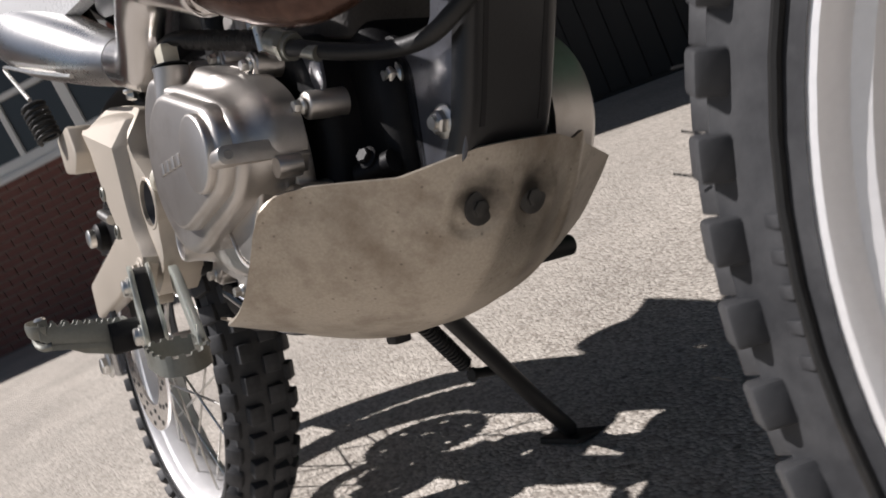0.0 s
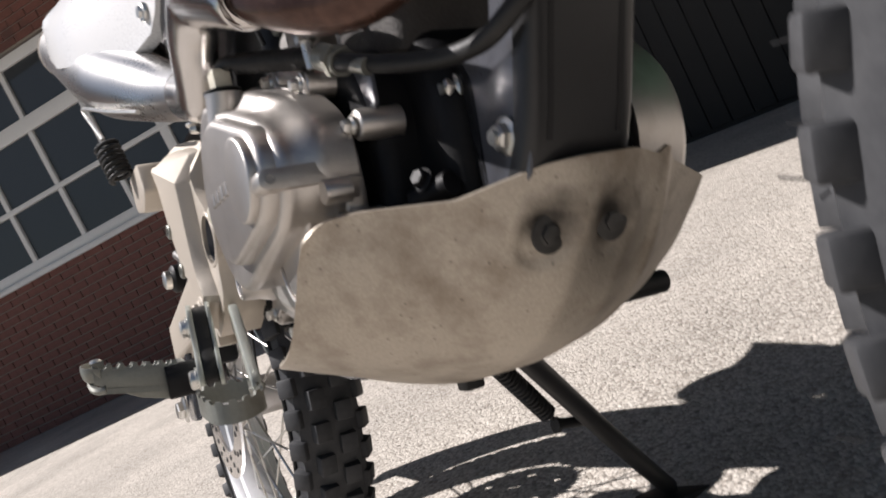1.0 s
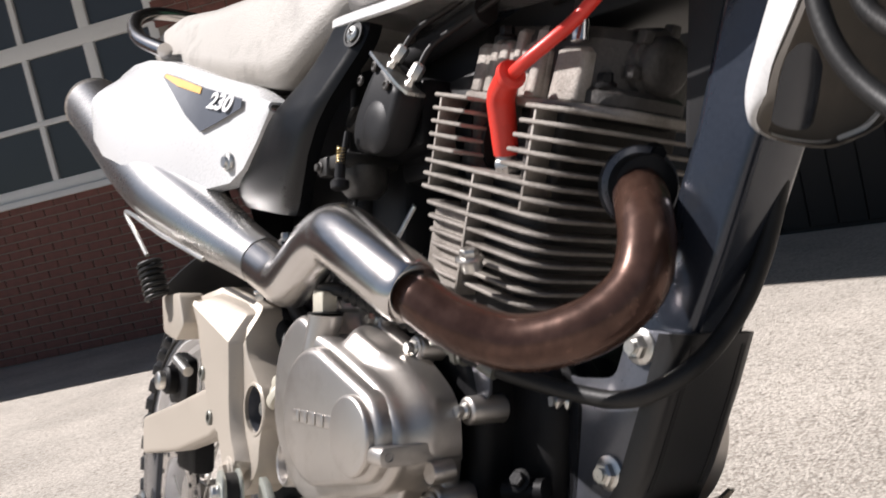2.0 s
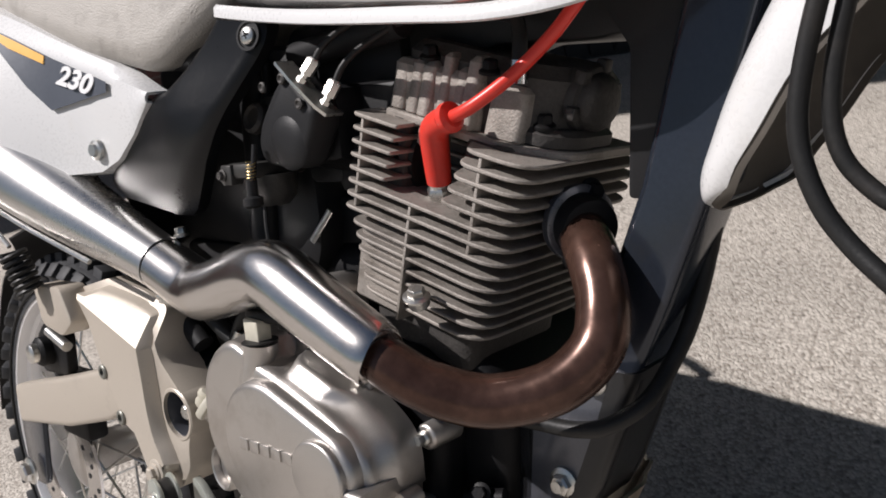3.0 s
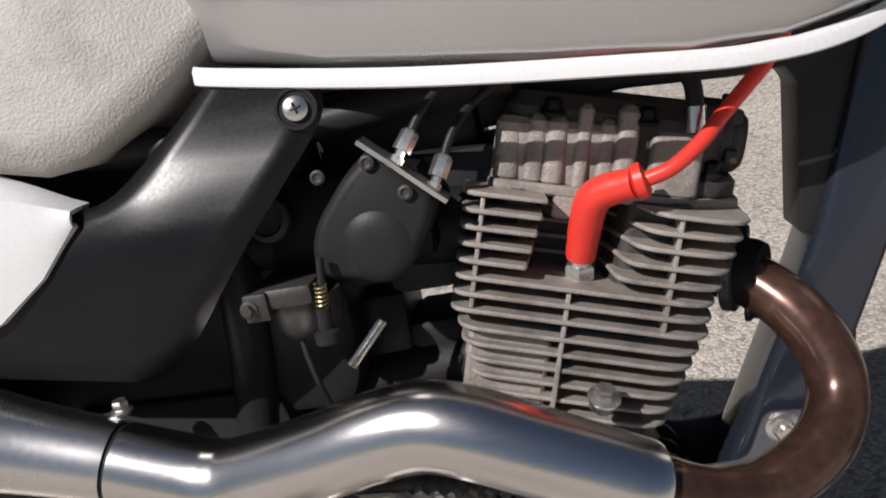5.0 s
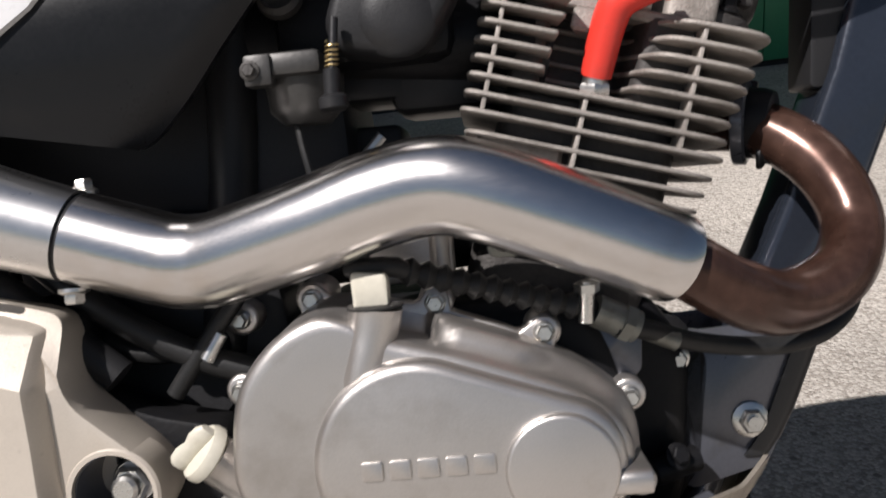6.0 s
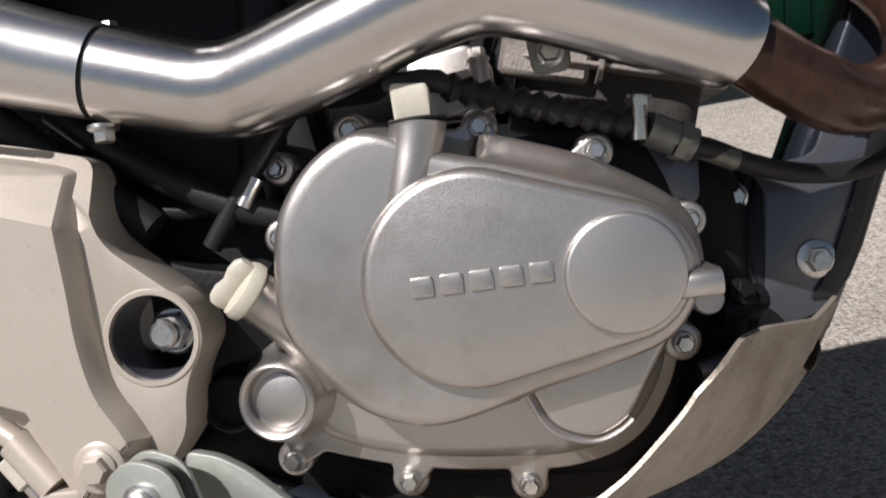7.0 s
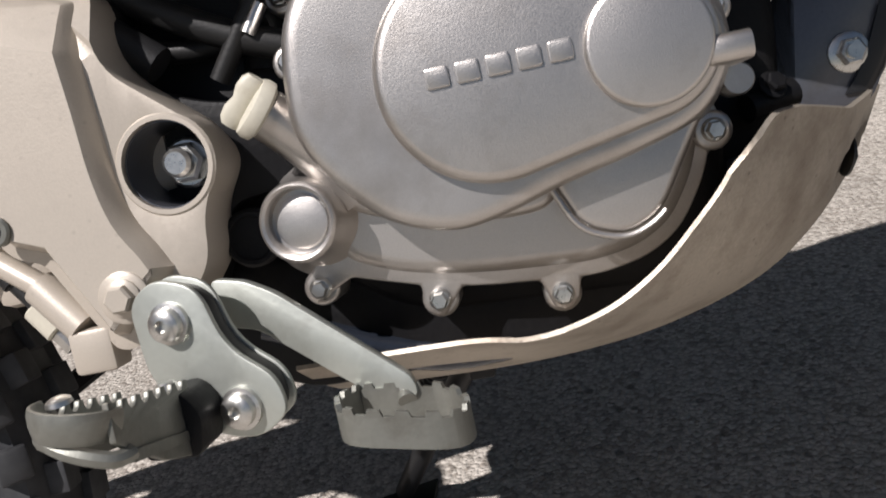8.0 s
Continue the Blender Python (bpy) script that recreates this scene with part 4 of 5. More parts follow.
part("pivot_nut", join(hexbolt((-0.289, -0.111, 0.502), (0, -1, 0), 0.0118, 0.014, 1.2), lathe([(0.012, 0.008), (0.020, 0.008), (0.022, 0.006)], (-0.289, -0.111, 0.502), (0, -1, 0), 20)), ZINC, pivot)
for x, z in ((-0.410, 0.532), (-0.384, 0.486)):
    ps = part("plate_screw", lathe([(0, 0.0082), (0.004, 0.0082), (0.005, 0.0070), (0.005, 0.0042), (0.002, 0.0040), (0.002, 0)], (x, -0.150, z), (0, -1, 0), 24), PEGSTEEL, pivot)
    part("socket", lathe([(0, 0.0040), (0.0006, 0.0038)], (x, -0.1523, z), (0, -1, 0), 6), BLACK, ps)
part("plate_bolt", join(lathe([(0, 0.0145), (0.004, 0.014), (0.005, 0.0125)], (-0.325, -0.149, 0.439), (0, -1, 0), 28), hexbolt((-0.325, -0.1535, 0.439), (0, -1, 0), 0.0078, 0.008, 1.3)), BRONZE, pivot)

# Black puts the shade over the bronze web into its colour.
part("frame_web", prism(rounded([(-0.35, 0.615), (-0.315, 0.60), (-0.325, 0.555), (-0.28, 0.535), (-0.235, 0.525), (-0.235, 0.478), (-0.275, 0.475), (-0.30, 0.42), (-0.345, 0.42)], 0.01, 4), -0.100, -0.065, 0.004), CAST_DARK, bike, "bronze frame web drawn black for its shade")
for s in (-1, 1):
    sa = part("swingarm_leg", loft([[Vector((x, y * s, z)) + Vector((0, o[0], o[1])) for o in rounded([(-hw, -hh), (hw, -hh), (hw, hh), (-hw, hh)], 0.008, 3)] for x, y, z, hw, hh in ((-0.305, 0.087, 0.511, 0.016, 0.022), (-0.42, 0.096, 0.506, 0.016, 0.022), (-0.50, 0.099, 0.478, 0.017, 0.032), (-0.62, 0.102, 0.448, 0.016, 0.033), (-0.785, 0.104, 0.418, 0.014, 0.028), (-0.79, 0.104, 0.417, 0.012, 0.025))]), BRONZE, bike, "champagne box-section swingarm leg")
part("swingarm_cross", box(-0.44, -0.39, -0.09, 0.09, 0.44, 0.49, 0.008), BRONZE, bike)
part("axle_plate", prism(rounded([(-0.80, 0.42), (-0.72, 0.43), (-0.745, 0.30), (-0.805, 0.30)], 0.015, 4), -0.112, -0.104, 0.001), FRAME, bike)
part("axle_nut", hexbolt((-0.775, -0.119, 0.32), (0, -1, 0), 0.014, 0.014), ZINC, bike)
caliper = part("brake_caliper", box(-0.73, -0.645, -0.086, -0.055, 0.375, 0.47, 0.008), CAST_DARK, bike, "black rear brake caliper")
part("piston_housing", lathe([(0, 0.020), (0.012, 0.020), (0.016, 0.016), (0.017, 0.009)], (-0.69, -0.10, 0.505), (0, -1, 0), 28), CAST_DARK, caliper)
part("piston_cap", lathe([(0, 0.013), (0.008, 0.013), (0.010, 0.010)], (-0.69, -0.116, 0.505), (0, -1, 0), 20), ZINC, caliper)
part("slide_pin", rod((-0.665, -0.105, 0.535), (-0.615, -0.105, 0.520), 0.007, 14), ZINC, caliper)
part("caliper_hanger", prism(rounded([(-0.72, 0.47), (-0.64, 0.475), (-0.63, 0.535), (-0.69, 0.545), (-0.725, 0.52)], 0.012, 4), -0.085, -0.10, 0.003), CAST_DARK, caliper)

# -- skid plate --
grid = []
centre_line = spline([(0.118, 0, 0.464), (0.107, 0, 0.442), (0.095, 0, 0.42), (0.068, 0, 0.388), (0.033, 0, 0.362), (-0.013, 0, 0.345), (-0.07, 0, 0.334), (-0.15, 0, 0.330), (-0.26, 0, 0.335)], 8)
left_line = spline([(0.055, 0, 0.446), (0.042, 0, 0.432), (0.030, 0, 0.421), (0.010, 0, 0.403), (-0.015, 0, 0.387), (-0.05, 0, 0.368), (-0.10, 0, 0.352), (-0.16, 0, 0.343), (-0.26, 0, 0.345)], 8)
edge_line = spline([(0.003, 0, 0.464), (-0.008, 0, 0.449), (-0.018, 0, 0.435), (-0.034, 0, 0.419), (-0.056, 0, 0.400), (-0.084, 0, 0.385), (-0.122, 0, 0.377), (-0.16, 0, 0.378), (-0.26, 0, 0.376)], 8)
for n, (c, e, f) in enumerate(zip(centre_line, edge_line, left_line)):
    row = []
    narrow = 1.0 - 0.28 * max(0.0, (-0.05 - c.x) / 0.2)
    dip = max(0.0, 1 - n / 13)
    for m in range(-44, 45):
        y = 0.147 * m / 44
        w = max(0.0, (y - 0.032) / 0.115) ** 1.1 if y > 0 else max(0.0, (-y - 0.005) / 0.142) ** 1.25
        q = c.lerp(e if y < 0 else f, min(w, 1.0))
        crease = max(0.0, 1 - abs(y - 0.072) / 0.011)
        wing = max(0.0, y - 0.072) * 0.04
        low = max(0.0, 1 - abs(y + 0.072) / 0.045) if y < 0 else 0.0
        corner = max(0.0, (-y - 0.130) / 0.017) ** 2
        dent = sum(0.0075 * max(0.0, 1 - ((y - dy) ** 2 + (q.z - 0.424) ** 2) / 0.019 ** 2) ** 0.6 for dy in (-0.022, 0.022))
        row.append(q + Vector((0.0065 * crease - dent - wing, y * narrow, dip * (-0.008 * low + 0.007 * crease - 0.009 * corner))))
    grid.append(row)
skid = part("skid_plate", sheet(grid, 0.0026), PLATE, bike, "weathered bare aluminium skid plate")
for y, back in ((-0.022, 0.0075), (0.022, 0.002)):
    part("skid_washer", lathe([(0, 0.0125), (0.0015, 0.0125), (0.002, 0.011)], (0.0948 - back, y, 0.424), (1, 0, -0.3), 28), CARB, skid, "washer darkened for soot and recess shade")
    part("skid_bolt", hexbolt((0.0956 - back, y, 0.424), (1, 0, -0.3), 0.0065, 0.0045, 1.2), CARB, skid)

# -- foot controls --
peg = new("footpeg")
peg.parent = bike
tagged(peg, "worn steel toothed footpeg on a plated bracket")
plate_pts = rounded([(-0.316, 0.436), (-0.300, 0.447), (-0.276, 0.440), (-0.268, 0.408), (-0.245, 0.390), (-0.242, 0.372), (-0.261, 0.360), (-0.288, 0.366), (-0.314, 0.396)], 0.014, 5)
part("peg_bracket", lean(prism(plate_pts, -0.170, -0.175, 0.0012), -0.2, -0.285), GREENZINC, peg, "greenish zinc-plated bracket")
part("peg_bracket", lean(prism(plate_pts, -0.153, -0.157, 0.0012), -0.2, -0.285), GREENZINC, peg)
inner_pts = [Vector((-0.281, 0.400)).lerp(Vector(p), 0.93) for p in plate_pts]
part("bracket_spacer", lean(prism(inner_pts, -0.157, -0.170, 0.0015), -0.2, -0.285), RUBBER, peg)
for x, z in ((-0.294, 0.424), (-0.266, 0.377)):
    part("peg_bolt", lathe([(0, 0.0108), (0.0025, 0.0108), (0.003, 0.0088), (0.0070, 0.0085), (0.0085, 0.0068), (0.0088, 0.0032), (0.006, 0.0028), (0.006, 0.0)], (x, -0.175 - 0.2 * (x + 0.285), z), (-0.2, -1, 0), 24), ZINC, peg)


def toothed_bar(points, height, thick, teeth, tooth, up):
    """A strip on edge along points, its upper side cut into teeth."""
    pts = spline(points, teeth)
    u = Vector(up)
    rings = []
    for n, p in enumerate(pts):
        d = (pts[min(n + 1, len(pts) - 1)] - pts[max(n - 1, 0)]).normalized()
        nrm = d.cross(u).normalized() * thick / 2
        tops = (height, height + tooth) if n % 2 else (height + tooth, height)
        for s, top in zip((-0.18, 0.18), tops):
            q = p + d * s * 0.003
            rings.append([q + nrm, q - nrm, q - nrm + u * top, q + nrm + u * top])
    return loft(rings)


def notched(top, bottom, notches, radius):
    """A plate on edge, (y, z): its upper line cut by round notches."""
    p, q = Vector(top[0]), Vector(top[1])
    d = (q - p).normalized()
    n = Vector((-d.y, d.x)) if d.x > 0 else Vector((d.y, -d.x))
    out = [p]
    for k in range(notches):
        c = p.lerp(q, (k + 0.7) / (notches + 0.4))
        out += [c - d * radius * math.cos(math.pi * j / 6) - n * radius * 1.25 * math.sin(math.pi * j / 6) for j in range(7)]
    return out + [q] + [Vector(b) for b in bottom]


part("peg_rail", slab_x(notched(((-0.192, 0.399), (-0.262, 0.410)), [(-0.263, 0.394), (-0.256, 0.389), (-0.228, 0.373), (-0.205, 0.366), (-0.190, 0.366)], 6, 0.0036), -0.2875, -0.2845, 0.0006), PEGSTEEL, peg)
part("peg_rail", slab_x(notched(((-0.192, 0.399), (-0.258, 0.412)), [(-0.259, 0.396), (-0.252, 0.391), (-0.228, 0.380), (-0.192, 0.374)], 6, 0.0036), -0.3205, -0.3175, 0.0006), PEGSTEEL, peg)
part("peg_cross", loft([[Vector((x, y, z)) for y, z in ((-0.196, 0.376), (-0.200, 0.376), (-0.200, 0.393), (-0.196, 0.393))] for x in (-0.319, -0.286)]), PEGSTEEL, peg)
part("peg_block", prism(rounded([(-0.308, 0.366), (-0.280, 0.364), (-0.276, 0.384), (-0.284, 0.396), (-0.304, 0.394)], 0.005, 3), -0.176, -0.204, 0.002), CAST_DARK, peg, "dark rusty hinge block")
part("peg_gusset", loft([[Vector((-0.292, -0.200, 0.372)), Vector((-0.284, -0.200, 0.372)), Vector((-0.284, -0.200, 0.377)), Vector((-0.292, -0.200, 0.377))], [Vector((-0.290, -0.256, 0.383)), Vector((-0.283, -0.256, 0.383)), Vector((-0.283, -0.256, 0.388)), Vector((-0.290, -0.256, 0.388))]]), PEGSTEEL, peg)
part("peg_end", sweep(spline([(-0.3195, -0.250, 0.4065), (-0.318, -0.260, 0.407), (-0.311, -0.267, 0.406), (-0.301, -0.269, 0.404), (-0.291, -0.266, 0.402), (-0.285, -0.256, 0.400)], 4), 0.0072, 10, True, 0.28), PEGSTEEL, peg)
part("peg_lower_loop", sweep(spline([(-0.319, -0.250, 0.402), (-0.3175, -0.258, 0.400), (-0.309, -0.263, 0.396), (-0.298, -0.264, 0.391), (-0.288, -0.261, 0.387), (-0.284, -0.254, 0.387)], 4), 0.0036, 8), PEGSTEEL, peg)
part("peg_rivet", lathe([(0, 0.0055), (0.0018, 0.005), (0.003, 0.003), (0.0033, 0.0)], (-0.307, -0.257, 0.412), (0, -0.1, 1), 14), ZINC, peg)
part("peg_hinge_pin", lathe([(0, 0.007), (0.030, 0.007), (0.033, 0.004)], (-0.296, -0.19, 0.366), (0, 0, 1), 18), ZINC, peg)

switch = part("brake_switch", lathe([(0, 0.0), (0, 0.0085), (0.001, 0.0095), (0.019, 0.0095), (0.020, 0.0085), (0.020, 0.0)], (-0.399, -0.112, 0.441), (0.56, 0, -0.83), 22), CREAM, bike, "cream plastic rear brake switch")
part("switch_stem", lathe([(0, 0.0065), (0.012, 0.0065), (0.012, 0.0045), (0.034, 0.0045), (0.034, 0.0)], (-0.416, -0.112, 0.466), (0.56, 0, -0.83), 14), RUBBER, switch)
part("switch_nut", lathe([(0, 0.0), (0, 0.0075), (0.012, 0.0075), (0.012, 0.004), (0.020, 0.004), (0.020, 0.0)], (-0.3875, -0.112, 0.424), (0.56, 0, -0.83), 6), ZINC, switch)

pedal = new("brake_pedal")
pedal.parent = bike
tagged(pedal, "plated steel rear brake pedal with a toothed tip")
part("pedal_arm", lean(prism(rounded([(-0.285, 0.438), (-0.266, 0.434), (-0.250, 0.425), (-0.186, 0.370), (-0.184, 0.360), (-0.199, 0.355), (-0.264, 0.407), (-0.288, 0.412)], 0.005, 3), -0.132, -0.140, 0.0025, 0, 2), -0.16, -0.264), GREENZINC, pedal, "pale greenish plated arm")
loop = [(-0.216, -0.148, 0.352), (-0.196, -0.150, 0.350), (-0.172, -0.149, 0.345), (-0.159, -0.168, 0.341), (-0.165, -0.188, 0.342), (-0.190, -0.193, 0.348), (-0.214, -0.190, 0.353), (-0.221, -0.170, 0.354), (-0.216, -0.148, 0.352)]
part("pedal_tip", toothed_bar(loop, 0.0155, 0.0026, 4, 0.0028, (0, 0, 1)), PEGSTEEL, pedal)
part("tip_stem", rod((-0.193, -0.143, 0.364), (-0.191, -0.152, 0.358), 0.005, 10), PEGSTEEL, pedal)

stand = new("side_stand")
stand.parent = bike
tagged(stand, "black steel side stand with a return spring")
part("stand_leg", sweep(spline([(-0.16, 0.083, 0.34), (-0.20, 0.146, 0.285), (-0.27, 0.264, 0.18), (-0.318, 0.350, 0.106)], 4), 0.0125, 16, True, 0.75), BLACK, stand)
part("stand_foot", prism(rounded([(-0.36, 0.088), (-0.28, 0.096), (-0.28, 0.104), (-0.36, 0.098)], 0.003), 0.325, 0.39, 0.002), BLACK, stand)
part("stand_spring", join(spring_coil((-0.19, 0.070, 0.335), (-0.25, 0.160, 0.252), 0.0085, 0.0022, 19), rod((-0.19, 0.070, 0.335), (-0.25, 0.160, 0.252), 0.0055, 10), pipe([(-0.25, 0.160, 0.252), (-0.256, 0.170, 0.243), (-0.258, 0.182, 0.240)], 0.0026, 4, 8)), BLACK, stand)
part("spring_post", join(rod((-0.252, 0.172, 0.238), (-0.252, 0.215, 0.232), 0.006, 12), lathe([(0, 0.009), (0.004, 0.009)], (-0.252, 0.170, 0.238), (0, -1, 0.1), 12)), BLACK, stand)
part("stop_bracket", join(box(-0.178, -0.158, 0.026, 0.046, 0.312, 0.36, 0.003), pipe([(-0.165, 0.046, 0.33), (-0.165, 0.056, 0.335), (-0.165, 0.055, 0.325), (-0.165, 0.045, 0.322)], 0.0016, 4, 6)), BLACK, stand, "black stop bracket under the engine")
part("shift_lever", join(pipe([(-0.25, 0.13, 0.44), (-0.2, 0.16, 0.40), (-0.14, 0.18, 0.37), (-0.125, 0.20, 0.365)], 0.007, 5, 12), rod((-0.125, 0.195, 0.366), (-0.125, 0.245, 0.366), 0.0115, 16)), RUBBER, bike, "black rubber-tipped shift lever")
part("ignition_cover", lathe([(-0.02, 0.084), (0.020, 0.084), (0.030, 0.078), (0.035, 0.068), (0.037, 0.05), (0.037, 0)], (-0.024, 0.113, 0.495), (0, 1, 0), 48), CAST, bike, "silver generator cover")

# -- bodywork --
def tank_section(x, zb, zt, hw):
    pts = rounded([(-hw * 0.86, zb), (-hw, zb + 0.05), (-hw * 0.8, zt - 0.03), (-hw * 0.3, zt), (hw * 0.3, zt), (hw * 0.8, zt - 0.03), (hw, zb + 0.05), (hw * 0.86, zb)], [0.012, 0.05, 0.04, 0.04, 0.04, 0.04, 0.05, 0.012], 4)
    return [Vector((x, p[0], p[1])) for p in pts]


tank_rows = [(-0.215, 0.885, 0.93, 0.075), (-0.19, 0.877, 0.955, 0.095), (-0.12, 0.862, 0.99, 0.116), (0.0, 0.845, 1.02, 0.126), (0.08, 0.835, 1.03, 0.128), (0.13, 0.834, 1.03, 0.124), (0.18, 0.842, 1.03, 0.112), (0.23, 0.868, 1.02, 0.085), (0.26, 0.90, 1.0, 0.06)]
tank = part("fuel_tank", loft([tank_section(*r) for r in tank_rows]), SILVER, bike, "silver painted fuel tank with a pale lower seam")
lip = spline([(-0.20, -0.096, 0.868), (-0.187, -0.100, 0.865), (-0.129, -0.106, 0.854), (-0.07, -0.109, 0.844), (-0.012, -0.111, 0.836), (0.045, -0.111, 0.829), (0.09, -0.109, 0.8235), (0.115, -0.106, 0.822), (0.148, -0.099, 0.8225), (0.181, -0.087, 0.828), (0.213, -0.073, 0.840), (0.24, -0.060, 0.862)], 5)
part("tank_lip", loft([[p + Vector(o) for o in ((0, -0.0025, 0.001), (0, -0.0012, 0), (0, 0.002, 0), (0, 0.002, 0.0115), (0, -0.0012, 0.009), (0, -0.002, 0.0078))] for p in lip]), WHITE, tank, "white lower tank edge")
# Black block added where the space below the tank is only dark.
part("tank_floor", prism(rounded([(-0.18, 0.80), (0.02, 0.808), (0.045, 0.815), (0.125, 0.809), (0.20, 0.813), (0.215, 0.87), (-0.18, 0.885)], 0.008), -0.018, 0.07, 0.004), BLACK, tank, "black filler added for the dark under the tank")


def seat_section(x, zb, zt, hw):
    pts = rounded([(-hw * 0.95, zb), (-hw * 1.02, zb + 0.02), (-hw * 0.85, zt - 0.012), (-hw * 0.4, zt), (hw * 0.4, zt), (hw * 0.85, zt - 0.012), (hw * 1.02, zb + 0.02), (hw * 0.95, zb)], [0.012, 0.02, 0.03, 0.03, 0.03, 0.03, 0.02, 0.012], 4)
    return [Vector((x, p[0], p[1])) for p in pts]


part("seat", loft([seat_section(*r) for r in ((-0.165, 0.915, 0.965, 0.07), (-0.19, 0.888, 0.965, 0.085), (-0.225, 0.858, 0.965, 0.105), (-0.27, 0.834, 0.967, 0.118), (-0.30, 0.832, 0.97, 0.122), (-0.40, 0.858, 0.98, 0.128), (-0.55, 0.905, 1.01, 0.125), (-0.70, 0.955, 1.05, 0.115), (-0.82, 0.995, 1.07, 0.10), (-0.86, 1.01, 1.06, 0.085))]), SEAT, bike, "worn beige-grey vinyl seat")

LEFT = spline([(-0.197, 0.866), (-0.226, 0.842), (-0.255, 0.819), (-0.273, 0.811), (-0.296, 0.807), (-0.343, 0.774), (-0.378, 0.750), (-0.395, 0.732), (-0.380, 0.716)], 4)
RIGHT = spline([(-0.126, 0.853), (-0.129, 0.836), (-0.156, 0.804), (-0.178, 0.780), (-0.203, 0.752), (-0.228, 0.724), (-0.246, 0.707), (-0.258, 0.698), (-0.267, 0.694)], 4)
cover_rows = []
for n, (l, r) in enumerate(zip(LEFT, RIGHT)):
    row = []
    for q in range(21):
        s = q / 20
        p = l.lerp(r, s)
        y = np.interp(p.y, (0.65, 0.69, 0.72, 0.745, 0.77, 0.79, 0.81, 0.83, 0.85, 0.868), (-0.096, -0.112, -0.1215, -0.1265, -0.1275, -0.1245, -0.1180, -0.1105, -0.1055, -0.103))
        y = float(y) - 0.005 * math.exp(-((p.x + 0.243) / 0.045) ** 2 - ((p.y - 0.795) / 0.035) ** 2)
        row.append((p.x, y + 0.007 * max(0.0, 1 - min(s, 1 - s) / 0.16) ** 2, p.y))
    cover_rows.append([(row[0][0] + 0.003, row[0][1] + 0.012, row[0][2] - 0.002), *row, (row[-1][0] - 0.003, row[-1][1] + 0.014, row[-1][2] + 0.001)])
side_cover = part("side_cover", sheet(cover_rows, 0.003), SIDEPLASTIC, bike, "glossy charcoal plastic side cover")
sc = part("cover_screw", lathe([(0, 0.0125), (0.0012, 0.0125), (0.0012, 0.0105), (-0.001, 0.0095)], (-0.1405, -0.1075, 0.845), (0.2, -1, 0.15), 28), BLACK, side_cover, "recessed black washer")
part("screw_head", lathe([(0, 0.0072), (0.002, 0.0072), (0.0035, 0.005)], (-0.1405, -0.1078, 0.845), (0.2, -1, 0.15), 24), ZINC, sc)
for a in (0.3, 1.87):
    d = Vector((math.cos(a), 0, math.sin(a)))
    part("cross_slot", rod(Vector((-0.1398, -0.1113, 0.8455)) - d * 0.0035, Vector((-0.1398, -0.1113, 0.8455)) + d * 0.0035, 0.0008, 6), BLACK, sc)

PANEL = ((-0.283, -0.126, 0.812, -0.128, 0.803), (-0.31, -0.129, 0.822, -0.131, 0.775), (-0.345, -0.131, 0.833, -0.132, 0.752), (-0.38, -0.133, 0.845, -0.134, 0.741), (-0.44, -0.137, 0.866, -0.146, 0.740), (-0.52, -0.141, 0.896, -0.172, 0.760), (-0.60, -0.145, 0.924, -0.194, 0.787), (-0.68, -0.152, 0.946, -0.205, 0.814), (-0.73, -0.160, 0.951, -0.207, 0.845), (-0.755, -0.170, 0.942, -0.202, 0.88))


def panel_at(x, s, out=0.0):
    """A place on the side panel: x along it, s from its upper edge (0) to its lower (1)."""
    cols = [np.interp(-x, [-r[0] for r in PANEL], [r[c] for r in PANEL]) for c in (1, 2, 3, 4)]
    yt, zt, yb, zb = cols
    return Vector((x, yt + (yb - yt) * s - min(0.018, max(0.002, (-x - 0.36) * 0.07)) * math.sin(math.pi * s) - out, zt + (zb - zt) * s))


panel_rows = []
for r in np.linspace(0, len(PANEL) - 1, 28):
    x = float(np.interp(r, range(len(PANEL)), [p[0] for p in PANEL]))
    row = [panel_at(x, s) for s in (0, 0.08, 0.2, 0.35, 0.5, 0.65, 0.8, 0.9, 0.96, 1.0)]
    lift = min(1.0, max(0.05, (-x - 0.285) / 0.06))
    panel_rows.append([row[0] + Vector((0, 0.022, 0.013 * lift)), row[0] + Vector((0, 0.008, 0.011 * lift)), *row, row[-1] + Vector((0, 0.015, -0.003))])
panel = part("side_panel", sheet(panel_rows, 0.003), WHITE, bike, "white plastic side panel with a dark number decal")
part("panel_bolt", join(lathe([(0, 0.011), (0.003, 0.010), (0.004, 0.007), (0.007, 0.006)], panel_at(-0.3765, 0.79, 0.002), (0.1, -1, 0), 24)), ZINC, panel)

strip = part("decal", sheet([[panel_at(x, s0 + (s1 - s0) * q, 0.0040) for q in (0, 0.25, 0.5, 0.75, 1)] for x, s0, s1 in ((-0.575, 0.03, 0.07), (-0.52, 0.03, 0.19), (-0.475, 0.035, 0.34), (-0.437, 0.04, 0.46), (-0.40, 0.045, 0.36), (-0.37, 0.05, 0.27), (-0.342, 0.06, 0.19))], 0.0006), DECAL, panel, "dark grey decal with a white number")
part("amber_stripe", sheet([[panel_at(x, s0 + (s1 - s0) * q, 0.0050) for q in (0, 0.5, 1)] for x, s0, s1 in ((-0.57, 0.035, 0.065), (-0.515, 0.04, 0.11), (-0.45, 0.045, 0.11))], 0.0006), AMBER, strip, "amber stripe")


